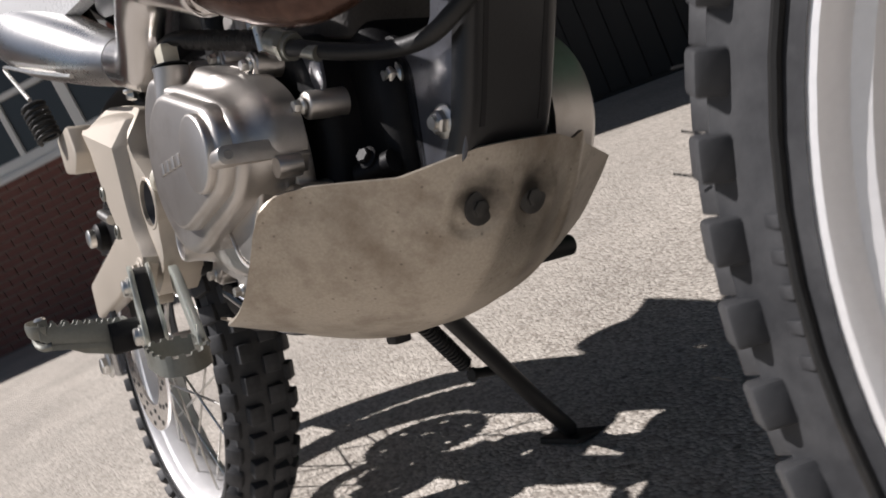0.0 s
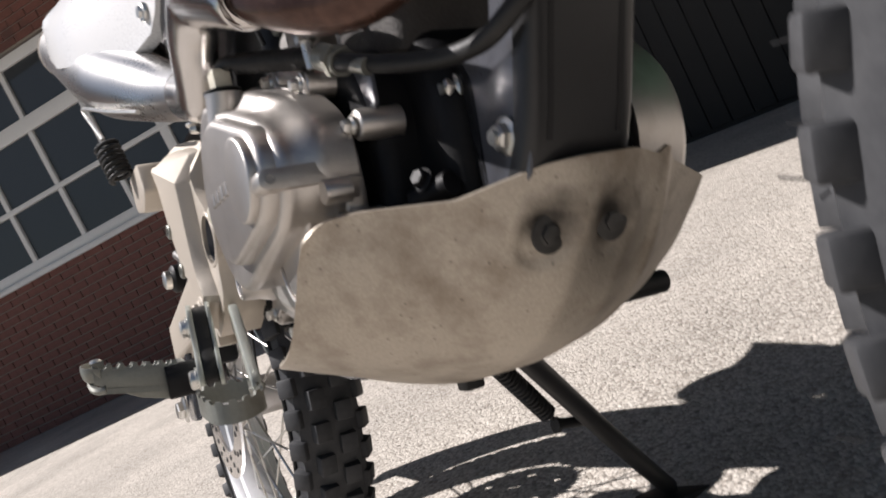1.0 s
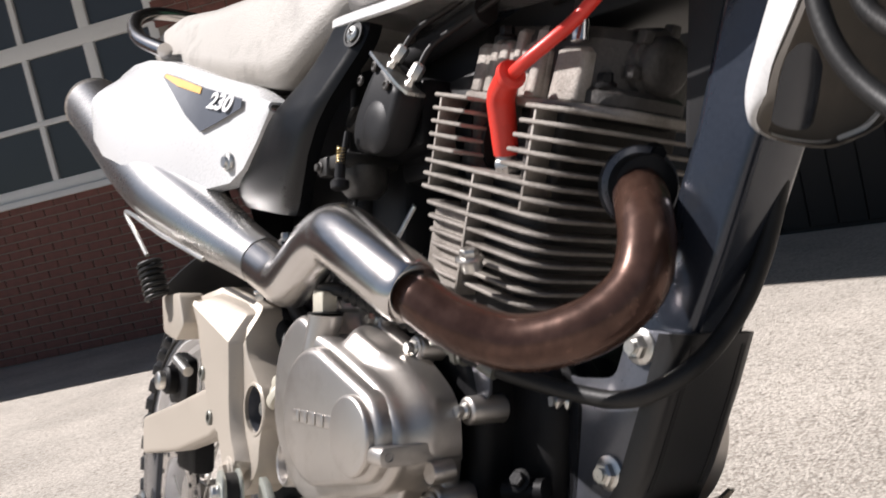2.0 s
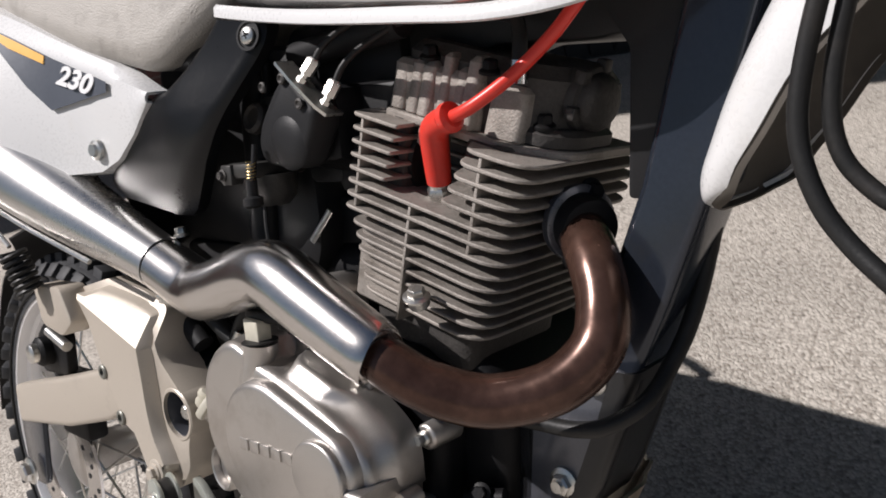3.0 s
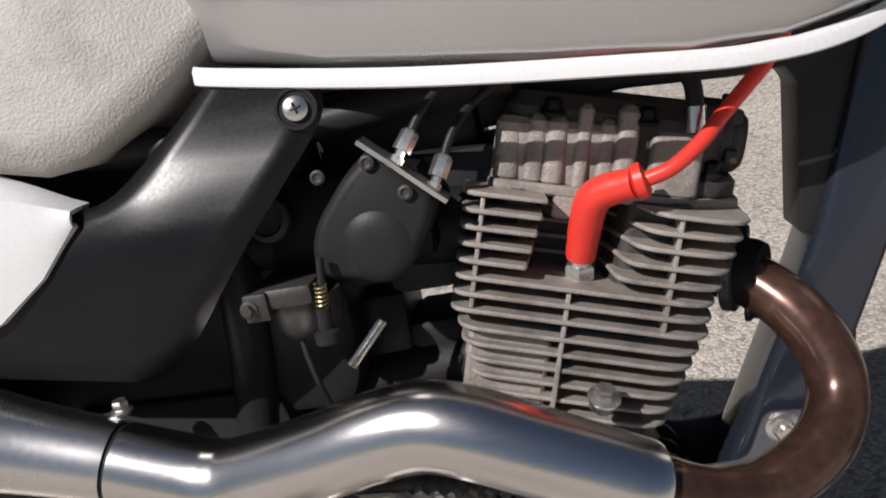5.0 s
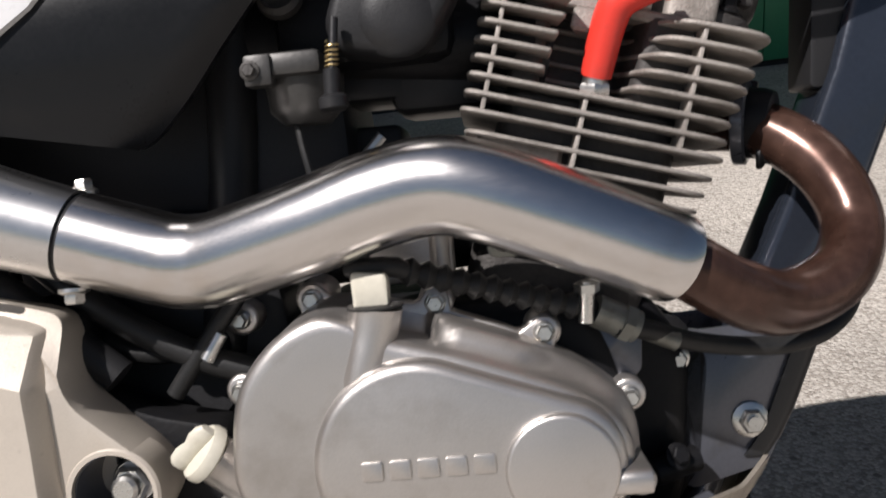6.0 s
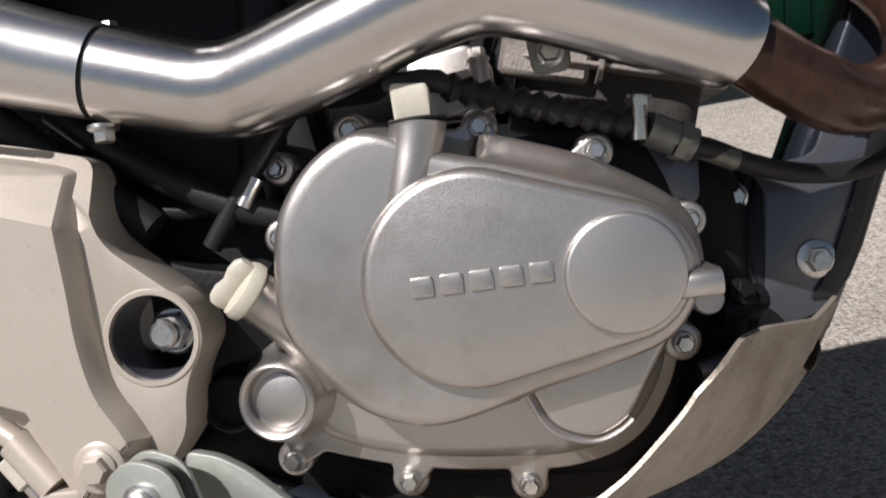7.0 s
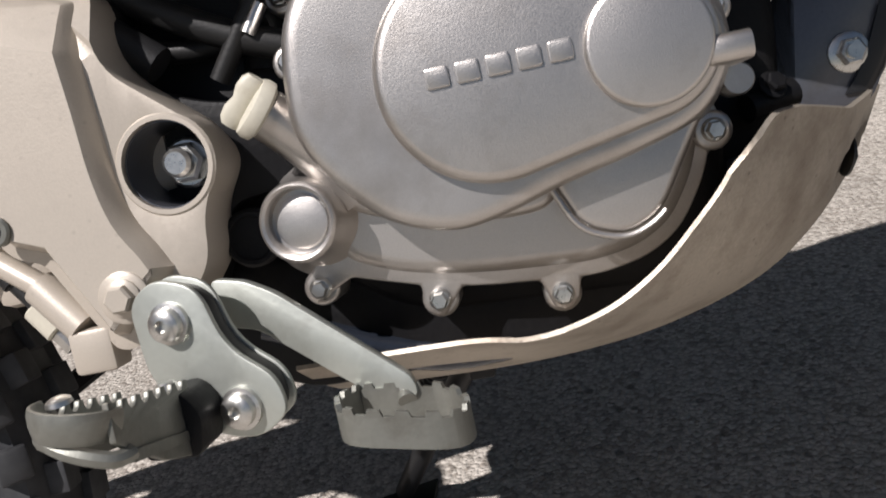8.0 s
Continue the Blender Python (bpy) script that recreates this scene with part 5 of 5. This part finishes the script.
def lettering(text, size, depth, m, mat, name, parent, shear=0.0):
    cu = bpy.data.curves.new(name, 'FONT')
    cu.body, cu.size, cu.extrude, cu.align_x, cu.align_y, cu.shear = text, size, depth, 'CENTER', 'CENTER', shear
    cu.offset = size * 0.035
    tmp = new(name, cu)
    me = bpy.data.meshes.new_from_object(tmp.evaluated_get(bpy.context.evaluated_depsgraph_get()))
    bpy.data.objects.remove(tmp)
    me.materials.append(mat)
    ob = new(name, me)
    ob.parent = parent
    ob.matrix_basis = m
    return ob


p0, p1, p2 = panel_at(-0.45, 0.15, 0.0055), panel_at(-0.352, 0.15, 0.0055), panel_at(-0.41, 0.02, 0.0055)
xa = (p1 - p0).normalized()
za = xa.cross((p2 - p0).normalized()).normalized()
za = za if za.y < 0 else -za
ya = za.cross(xa)
tm = Matrix((xa, ya, za)).transposed().to_4x4()
tm.translation = panel_at(-0.395, 0.15, 0.0062)
tm = tm @ Matrix.Diagonal((1.45, 1.0, 1.0, 1.0))
lettering("230", 0.027, 0.0004, tm, INK, "number_print", strip, 0.25)
part("grab_rail", pipe([(-0.62, -0.14, 0.955), (-0.72, -0.15, 1.0), (-0.82, -0.13, 1.06), (-0.88, -0.08, 1.10), (-0.90, 0.0, 1.11), (-0.88, 0.08, 1.10), (-0.82, 0.13, 1.06), (-0.72, 0.14, 1.0)], 0.011, 6, 16), STEEL, bike, "silver tubular grab rail")

# -- front end --
FENDER = ((0.2125, 0.6945, 0.2205, 0.700, 0.040), (0.206, 0.700, 0.233, 0.708, 0.055), (0.206, 0.715, 0.243, 0.724, 0.063), (0.213, 0.735, 0.258, 0.744, 0.068), (0.228, 0.771, 0.280, 0.776, 0.072), (0.255, 0.820, 0.303, 0.798, 0.075), (0.285, 0.862, 0.340, 0.830, 0.077), (0.37, 0.925, 0.41, 0.875, 0.08), (0.50, 0.955, 0.52, 0.905, 0.08), (0.70, 0.95, 0.70, 0.90, 0.078), (0.88, 0.92, 0.87, 0.88, 0.07))
fender_rows = []
for c, e in zip(spline([(r[0], r[4], r[1]) for r in FENDER], 4), spline([(r[2], 0, r[3]) for r in FENDER], 4)):
    fender_rows.append([(c.x + (e.x - c.x) * q * q, c.y * math.copysign(1 - (1 - abs(q)) ** 2, q), c.z + (e.z - c.z) * q * q) for q in (k / 14 for k in range(-14, 15))])
fender = part("front_fender", sheet(fender_rows, 0.003), WHITE, bike, "white plastic front mudguard")
part("fender_underside", sheet([[(x + 0.0045, y * 0.98, z - 0.002) for x, y, z in row] for row in fender_rows], 0.0015), UNDER, fender, "dark brown underside")
for s in (-1, 1):
    part("fork_leg", join(rod((0.658, 0.085 * s - 0.046, 0.366), (0.45, 0.085 * s, 0.72), 0.028, 24), rod((0.45, 0.085 * s, 0.72), (0.30, 0.085 * s, 1.02), 0.0205, 24)), BLACK, bike)
part("front_axle", rod((0.605, -0.1, 0.345), (0.605, 0.1, 0.345), 0.012, 16), ZINC, bike)
part("fork_clamp", box(0.30, 0.38, -0.115, 0.115, 0.90, 0.935, 0.01), BLACK, bike)
part("brake_hose", pipe([(0.335, -0.07, 0.98), (0.325, -0.09, 0.90), (0.307, -0.10, 0.826), (0.294, -0.10, 0.776), (0.291, -0.10, 0.742), (0.299, -0.10, 0.712), (0.315, -0.10, 0.688), (0.35, -0.105, 0.655), (0.45, -0.11, 0.55), (0.55, -0.105, 0.42)], 0.0052, 6, 14), RUBBER, bike, "black rubber brake hose")
part("speedometer_cable", pipe([(0.345, -0.06, 0.98), (0.334, -0.085, 0.90), (0.317, -0.092, 0.826), (0.305, -0.092, 0.770), (0.307, -0.092, 0.735), (0.325, -0.092, 0.712), (0.36, -0.095, 0.69), (0.46, -0.10, 0.60), (0.58, -0.095, 0.40)], 0.0048, 6, 12), RUBBER, bike, "black speedometer cable")
part("clutch_cable", pipe([(0.245, 0.02, 0.90), (0.207, 0.018, 0.74), (0.190, 0.015, 0.66), (0.181, 0.004, 0.615), (0.172, -0.012, 0.584), (0.163, -0.034, 0.561), (0.142, -0.048, 0.545), (0.116, -0.052, 0.538), (0.085, -0.058, 0.540), (0.06, -0.070, 0.546), (0.04, -0.083, 0.553), (0.02, -0.095, 0.562), (0.0, -0.10, 0.568)], 0.0062, 7, 14), RUBBER, bike, "black clutch cable")

# -- carburettor and airbox --
carb = new("carburettor")
carb.parent = bike
tagged(carb, "black-capped carburettor with two throttle cables")
part("cap_cover", prism(rounded([(-0.157, 0.755), (-0.150, 0.775), (-0.128, 0.800), (-0.108, 0.815), (-0.095, 0.808), (-0.070, 0.780), (-0.075, 0.765), (-0.095, 0.735), (-0.120, 0.732), (-0.150, 0.738)], 0.01, 4), -0.075, -0.103, 0.008, 0.003, 3), BLACK, carb)
part("throttle_drum", lathe([(-0.002, 0.024), (0.001, 0.021), (0.0035, 0.012), (0.004, 0.006)], (-0.112, -0.102, 0.757), (0, -1, 0), 28), BLACK, carb)
part("bowl", join(box(-0.198, -0.156, -0.11, -0.05, 0.728, 0.742, 0.004), lathe([(0, 0.024), (0.02, 0.022), (0.028, 0.014)], (-0.172, -0.08, 0.730), (0, 0, -1), 24)), CARB, carb)
part("bowl_plate", box(-0.200, -0.184, -0.113, -0.10, 0.723, 0.741, 0.002), CARB, carb)
part("carb_body", join(box(-0.19, -0.08, -0.075, 0.03, 0.735, 0.80, 0.012), rod((-0.22, -0.03, 0.765), (-0.03, -0.03, 0.745), 0.03, 24)), CAST_DARK, carb)
part("idle_spring", spring_coil((-0.1473, -0.1165, 0.743), (-0.1490, -0.1165, 0.727), 0.0036, 0.0006, 6), BRASS, carb)
part("idle_knob", join(rod((-0.146, -0.111, 0.757), (-0.1499, -0.1165, 0.715), 0.0026, 10), rod((-0.149, -0.1165, 0.728), (-0.1499, -0.1165, 0.714), 0.0048, 12), lathe([(0, 0.005), (0.002, 0.0085), (0.008, 0.0085), (0.010, 0.006)], (-0.1499, -0.1165, 0.7145), (0.05, 0.0, -1), 12)), BLACK, carb)
part("cable_stay", loft([[Vector(p) + Vector(o) for o in ((-0.001, -0.008, -0.001), (0.001, -0.008, 0.001), (0.001, 0.01, 0.001), (-0.001, 0.01, -0.001))] for p in ((-0.110, -0.10, 0.820), (-0.095, -0.10, 0.806), (-0.072, -0.095, 0.782), (-0.066, -0.09, 0.775))]), ZINC, carb)
for a, b in (((-0.092, -0.098, 0.803), (-0.070, -0.085, 0.832)), ((-0.074, -0.092, 0.783), (-0.056, -0.080, 0.815))):
    a, b = Vector(a), Vector(b)
    d = (b - a)
    part("cable_adjuster", join(lathe([(-0.004, 0.0045), (0.004, 0.0045)], a, d, 6), lathe([(0.004, 0.003), (0.008, 0.003), (0.008, 0.0058), (0.020, 0.0058), (0.022, 0.004)], a, d, 6)), ZINC, carb)
    part("throttle_cable", pipe([a + d * 0.5, a + d * 1.0, a + d * 1.5 + Vector((0.01, 0.01, 0)), a + d * 2.0 + Vector((0.06, 0.03, 0.01))], 0.0028, 4, 10), RUBBER, carb)
for x, y, z in ((-0.139, -0.100, 0.803), (-0.107, -0.104, 0.807), (-0.088, -0.104, 0.786)):
    part("carb_screw", lathe([(0, 0.0045), (0.002, 0.0045), (0.0028, 0.003), (0.0015, 0.0015), (0.0015, 0)], (x, y, z), (0, -1, 0), 16), HEAD, carb)
part("airbox", prism(rounded([(-0.42, 0.63), (-0.165, 0.63), (-0.152, 0.66), (-0.152, 0.705), (-0.165, 0.84), (-0.40, 0.865)], 0.02, 4), -0.048, 0.1, 0.012), BLACK, bike, "black airbox")
part("ignition_coil", join(box(-0.16, -0.045, -0.03, 0.05, 0.785, 0.85, 0.012), rod((-0.16, -0.045, 0.83), (-0.02, -0.05, 0.84), 0.012, 14)), BLACK, bike)
# Black block added to fill the dark behind the pivot plate.
part("inner_splash_guard", prism(rounded([(-0.37, 0.43), (-0.22, 0.43), (-0.20, 0.56), (-0.215, 0.655), (-0.38, 0.66)], 0.02, 4), -0.055, 0.09, 0.006), BLACK, bike)
part("wiring_loom", join(pipe([(-0.36, -0.075, 0.64), (-0.31, -0.085, 0.60), (-0.25, -0.085, 0.565), (-0.20, -0.08, 0.55)], 0.009, 6, 12), pipe([(-0.21, -0.085, 0.62), (-0.235, -0.09, 0.59), (-0.27, -0.088, 0.545)], 0.006, 6, 10), pipe([(-0.36, -0.06, 0.60), (-0.30, -0.07, 0.57), (-0.24, -0.07, 0.57)], 0.007, 6, 10)), RUBBER, bike, "black wiring loom")
part("loom_clip", rod((-0.246, -0.094, 0.566), (-0.236, -0.092, 0.581), 0.0045, 10), ZINC, bike)
part("starter_motor", rod((-0.20, 0.0, 0.628), (-0.05, 0.0, 0.635), 0.034, 24), CAST_DARK, bike)
part("choke_lever", sweep([(-0.160, -0.052, 0.664), (-0.132, -0.05, 0.693)], 0.0036, 8, True, 0.4), ZINC, bike)
part("intake_rubber", rod((-0.06, -0.02, 0.748), (-0.02, -0.02, 0.735), 0.034, 24), RUBBER, bike)
part("rocker_hose", pipe([(0.087, -0.050, 0.786), (0.0885, -0.050, 0.802), (0.087, -0.046, 0.818), (0.074, -0.036, 0.832), (0.03, -0.02, 0.840)], 0.0055, 6, 12), RUBBER, bike)
part("hose_clip", rod((0.0868, -0.050, 0.784), (0.0884, -0.050, 0.800), 0.0066, 14), STEEL, bike)
cable_end = part("cable_adjuster", join(rod((0.036, -0.090, 0.553), (0.010, -0.096, 0.566), 0.0058, 14), rod((0.012, -0.0955, 0.565), (-0.012, -0.099, 0.5775), 0.0098, 16), lathe([(0, 0.0118), (0.006, 0.0118)], (0.008, -0.0965, 0.567), (-1, -0.15, 0.5), 6)), PEGSTEEL, bike, "grey clutch cable adjuster")
part("cable_bellows", sweep([Vector((-0.012, -0.099, 0.5775)).lerp(Vector((-0.120, -0.126, 0.6135)), s / 24) for s in range(25)], [0.0085 if s % 2 else 0.0055 for s in range(25)], 14), RUBBER, bike, "ribbed black rubber cable boot")
part("cable_bracket", prism(rounded([(-0.022, 0.572), (0.018, 0.566), (0.016, 0.535), (0.004, 0.528), (-0.003, 0.548), (-0.008, 0.530), (-0.02, 0.534)], 0.004, 3), -0.078, -0.081, 0.0008), BRACKET, bike)
part("adjuster_screw", join(rod((-0.018, -0.105, 0.572), (-0.016, -0.107, 0.596), 0.0045, 12), lathe([(0, 0.0075), (0.005, 0.0075)], (-0.0165, -0.1065, 0.590), (0, -0.1, 1), 6)), ZINC, bike)
tab = part("pipe_tab", prism(rounded([(-0.071, 0.614), (-0.050, 0.614), (-0.049, 0.640), (-0.073, 0.640)], 0.006, 4), -0.107, -0.110, 0.001), PEGSTEEL, bike, "dull plated pipe tab")
part("tab_bolt", hexbolt((-0.061, -0.110, 0.625), (0, -1, 0), 0.0062, 0.008, 1.3), ZINC, tab)
mount = part("starter_mount", prism(rounded([(-0.145, 0.600), (-0.092, 0.600), (-0.092, 0.628), (-0.104, 0.642), (-0.142, 0.636)], 0.006, 4), -0.082, -0.05, 0.003), CAST, bike, "pale cast starter mount")
part("mount_post", join(rod((-0.100, -0.083, 0.604), (-0.100, -0.083, 0.632), 0.0062, 14), hexbolt((-0.100, -0.083, 0.630), (0, 0, 1), 0.005, 0.008)), CAST, mount)
# rear brake linkage behind the pivot plate
link = part("brake_rod_bracket", join(prism(rounded([(-0.53, 0.62), (-0.46, 0.622), (-0.44, 0.585), (-0.47, 0.566), (-0.52, 0.575)], 0.008, 4), -0.135, -0.165, 0.003)), BRONZE, bike)
part("return_spring", spring_coil((-0.516, -0.185, 0.662), (-0.505, -0.176, 0.617), 0.0130, 0.0028, 7), RUBBER, link, "black coil spring")
part("spring_wire", join(pipe([(-0.517, -0.186, 0.668), (-0.56, -0.19, 0.70), (-0.592, -0.192, 0.722), (-0.585, -0.192, 0.727), (-0.48, -0.18, 0.69), (-0.372, -0.165, 0.655)], 0.0026, 6, 8)), ZINC, link)
part("switch_body", join(rod((-0.385, -0.125, 0.452), (-0.362, -0.13, 0.425), 0.011, 14), rod((-0.41, -0.12, 0.47), (-0.385, -0.125, 0.452), 0.007, 12), box(-0.37, -0.345, -0.14, -0.12, 0.40, 0.425, 0.003)), BRONZE, bike, "pale brake switch body")
part("rear_shock", join(spring_coil((-0.36, 0.0, 0.50), (-0.42, 0.0, 0.80), 0.034, 0.006, 8), rod((-0.36, 0, 0.48), (-0.42, 0, 0.82), 0.02, 16)), CAST_DARK, bike)
part("rear_mudguard", sheet([[(x, y, z - 0.25 * y * y / 0.08) for y in (-0.08, -0.05, 0, 0.05, 0.08)] for x, z in ((-0.40, 0.66), (-0.46, 0.75), (-0.6, 0.83), (-0.8, 0.885), (-0.96, 0.91))], 0.003), BLACK, bike)
# Four black boxes added to fill the dark behind the carburettor.
part("intake_duct", box(-0.125, -0.030, -0.045, 0.035, 0.706, 0.80, 0.010), BLACK, bike, "black filler box beside the intake")
part("breather_box", box(-0.165, -0.121, -0.02, 0.05, 0.650, 0.702, 0.005), BLACK, bike)
part("float_flange", box(-0.175, -0.112, -0.045, 0.03, 0.716, 0.745, 0.006), BLACK, bike)
part("starter_relay", box(-0.124, -0.080, -0.02, 0.05, 0.64, 0.678, 0.008), BLACK, bike)
# Mudguard, flap and far-side skirt are added to shape the rear wheel's shadow.
part("inner_mudguard", sheet([[(x, y, z - 0.9 * y * y) for y in (max(-0.07, min(-0.005, -0.07 + (-0.85 - x) * 0.4)), -0.003, 0.012, 0.025, 0.05, 0.065)] for x, _, z in spline([(-0.42, 0, 0.66), (-0.50, 0, 0.676), (-0.58, 0, 0.690), (-0.70, 0, 0.684), (-0.85, 0, 0.650), (-0.95, 0, 0.622), (-1.06, 0, 0.572), (-1.11, 0, 0.538), (-1.19, 0, 0.41), (-1.23, 0, 0.29)], 4)], 0.003), BLACK, bike, "black inner mudguard and flap added to cast the rear shadow")
part("mudguard_skirt", prism([(-0.70, 0.680), (-0.85, 0.646), (-0.95, 0.618), (-1.06, 0.571), (-1.11, 0.537), (-1.19, 0.41), (-1.23, 0.29)] + [(-0.775 + 0.28 * math.cos(radians(a)), 0.32 + 0.28 * math.sin(radians(a))) for a in range(186, 92, -12)], 0.061, 0.064), BLACK, bike, "unseen black skirt added to fill the rear shadow")
part("vent_cap", lathe([(0, 0.014), (0.006, 0.014), (0.009, 0.011), (0.006, 0.009), (0.005, 0.0)], (-0.182, -0.078, 0.778), (0, -1, 0.3), 24), HEAD, carb)
part("vent_hose", pipe([(-0.182, -0.075, 0.778), (-0.19, -0.06, 0.80), (-0.20, -0.05, 0.83)], 0.005, 5, 10), RUBBER, carb)
part("overflow_hose", pipe([(-0.178, -0.085, 0.704), (-0.176, -0.088, 0.69), (-0.172, -0.09, 0.67), (-0.168, -0.085, 0.645)], 0.0022, 5, 8), RUBBER, carb)
part("bowl_screw", hexbolt((-0.196, -0.113, 0.732), (0, -1, 0), 0.004, 0.005), HEAD, carb)
part("starter_cap", lathe([(0, 0.022), (0.012, 0.022), (0.016, 0.018), (0.017, 0.0)], (-0.052, -0.02, 0.648), (0.25, -1, 0.2), 28), HEAD, bike, "grey starter motor end")
# Flat black strips carry the shade of two grooves that aren't cut.
for s in (-1, 1):
    part("bracket_groove", sheet([[(x + 0.0022, y * s, z) for y in (0.0235, 0.0275)] for x, z in ((0.113, 0.476), (0.121, 0.492), (0.143, 0.545), (0.153, 0.573))], 0.0008), BLACK, bike, "black strip for the shade of a groove in the bracket front")


# ---- the buildings behind ----
BAYS = [-2.41, -1.79, -1.17, -0.55, 0.08, 0.71, 1.33, 1.95]
RAILS = [1.47, 2.02, 2.65, 3.22]


def building():
    wall = new("wall_west", finish("wall_west", join(box(-14, -2.46, 0, 0.3, 0, 4.4), box(2.0, 3.62, 0, 0.3, 0, 4.4), box(-2.46, 2.0, 0, 0.3, 0, 1.40), box(-2.46, 2.0, 0, 0.3, 3.28, 4.4)), MORTAR, 0))
    wall.matrix_world = WALL
    tagged(wall, "dark red brick wall in deep shade", "wall", kind="structure")
    win = new("window_1")
    win.matrix_world = WALL
    tagged(win, "white painted many-paned workshop window", "window", kind="structure")
    for x in BAYS:
        w = 0.05 if x in (BAYS[0], BAYS[-1], 1.33) else 0.027
        part("glazing_bar", box(x - w, x + w, 0.03, 0.09, 1.42, 3.27, 0.006), FRAMEPAINT, win)
    for z, w in zip(RAILS, (0.05, 0.025, 0.07, 0.05)):
        part("window_rail", box(-2.46, 2.0, 0.026, 0.086, z - w, z + w, 0.006), FRAMEPAINT, win)
    for a, b in zip(BAYS, BAYS[1:]):
        for c, d in zip(RAILS, RAILS[1:]):
            part("pane", box(a, b, 0.06, 0.066, c, d), GLASS, win)
    part("window_sill", box(-2.52, 2.06, -0.05, 0.10, 1.36, 1.415, 0.008), FRAMEPAINT, win)
    # Unseen black backing, added in place of the room's darkness.
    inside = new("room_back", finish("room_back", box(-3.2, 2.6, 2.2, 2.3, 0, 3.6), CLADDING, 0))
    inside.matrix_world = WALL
    tagged(inside, "black backing added for the dark room behind the window", "wall", kind="structure")
    dark = new("wall_north", finish("wall_north", box(0, 14, 0, 0.3, 0, 4.4), CLADDING, 0))
    dark.matrix_world = DARK
    tagged(dark, "black boarded wall in deep shade", "wall", kind="structure")
    for n in range(46):
        b = part("board", box(0.02 + n * 0.15, 0.163 + n * 0.15, -0.022, -0.002, 0.03, 4.3, 0.003), CLADDING, dark)
    door = new("door_1")
    door.matrix_world = DARK
    tagged(door, "green painted boarded garage door", "door", kind="structure")
    for n in range(22):
        x = 4.9 + n * 0.16
        part("door_board", box(x, x + 0.153, -0.05, -0.024, 0.04, 2.5, 0.004), GREEN, door)
    # Unseen slabs, added to shade both walls and the ground before them.
    roof = new("roof_overhang", finish("roof_overhang", join(box(-14, 3.6, -2.05, 0.3, 3.9, 4.05)), CLADDING, 0))
    roof.matrix_world = WALL
    tagged(roof, "unseen flat canopy added to shade the brick wall", "canopy", kind="structure")
    roof = new("roof_canopy", finish("roof_canopy", join(box(0, 14, -3.1, 0.3, 3.9, 4.05)), CLADDING, 0))
    roof.matrix_world = DARK
    tagged(roof, "unseen flat canopy added to shade the boarded wall", "canopy", kind="structure")


building()


def bricks():
    """Single bricks where the camera looks nearest; the rest of the wall in one mesh."""
    wall = bpy.data.objects["wall_west"]
    bm = box(-0.1045, 0.1045, -0.012, 0.02, -0.0325, 0.0325, 0.003)
    first = None
    rest_v, rest_f = [], []
    rng = random.Random(4)
    count = 0
    for row in range(56):
        z = 0.04 + row * 0.0765
        for col in range(-40, 18):
            x = col * 0.22 + (0.11 if row % 2 else 0.0)
            if -2.52 < x < 2.06 and 1.36 < z < 3.3 or x > 3.5:
                continue
            m = Matrix.Translation((x, rng.uniform(-0.002, 0.002), z)) @ Matrix.Rotation(rng.uniform(-0.006, 0.006), 4, 'Y')
            if -1.6 < x < 2.3 and 0.0 < z < 1.36 and count < 300:
                count += 1
                if first is None:
                    first = part("brick", bm, BRICK, wall, smooth=0)
                    first.matrix_basis = m
                else:
                    again(first, wall, m)
            else:
                n = len(rest_v)
                for dx, dy, dz in ((-1, 0, -1), (1, 0, -1), (1, 0, 1), (-1, 0, 1), (-1, 1, -1), (1, 1, -1), (1, 1, 1), (-1, 1, 1)):
                    rest_v.append(m @ Vector((dx * 0.1045, -0.012 + 0.014 * dy, dz * 0.0325)))
                rest_f += [(n, n + 1, n + 2, n + 3), (n, n + 1, n + 5, n + 4), (n + 1, n + 2, n + 6, n + 5), (n + 2, n + 3, n + 7, n + 6), (n + 3, n, n + 4, n + 7)]
    me = bpy.data.meshes.new("brickwork")
    me.from_pydata(rest_v, [], rest_f)
    me.materials.append(BRICK)
    ob = new("brickwork", me)
    ob.parent = wall
    tagged(ob, kind="stuff")


bricks()
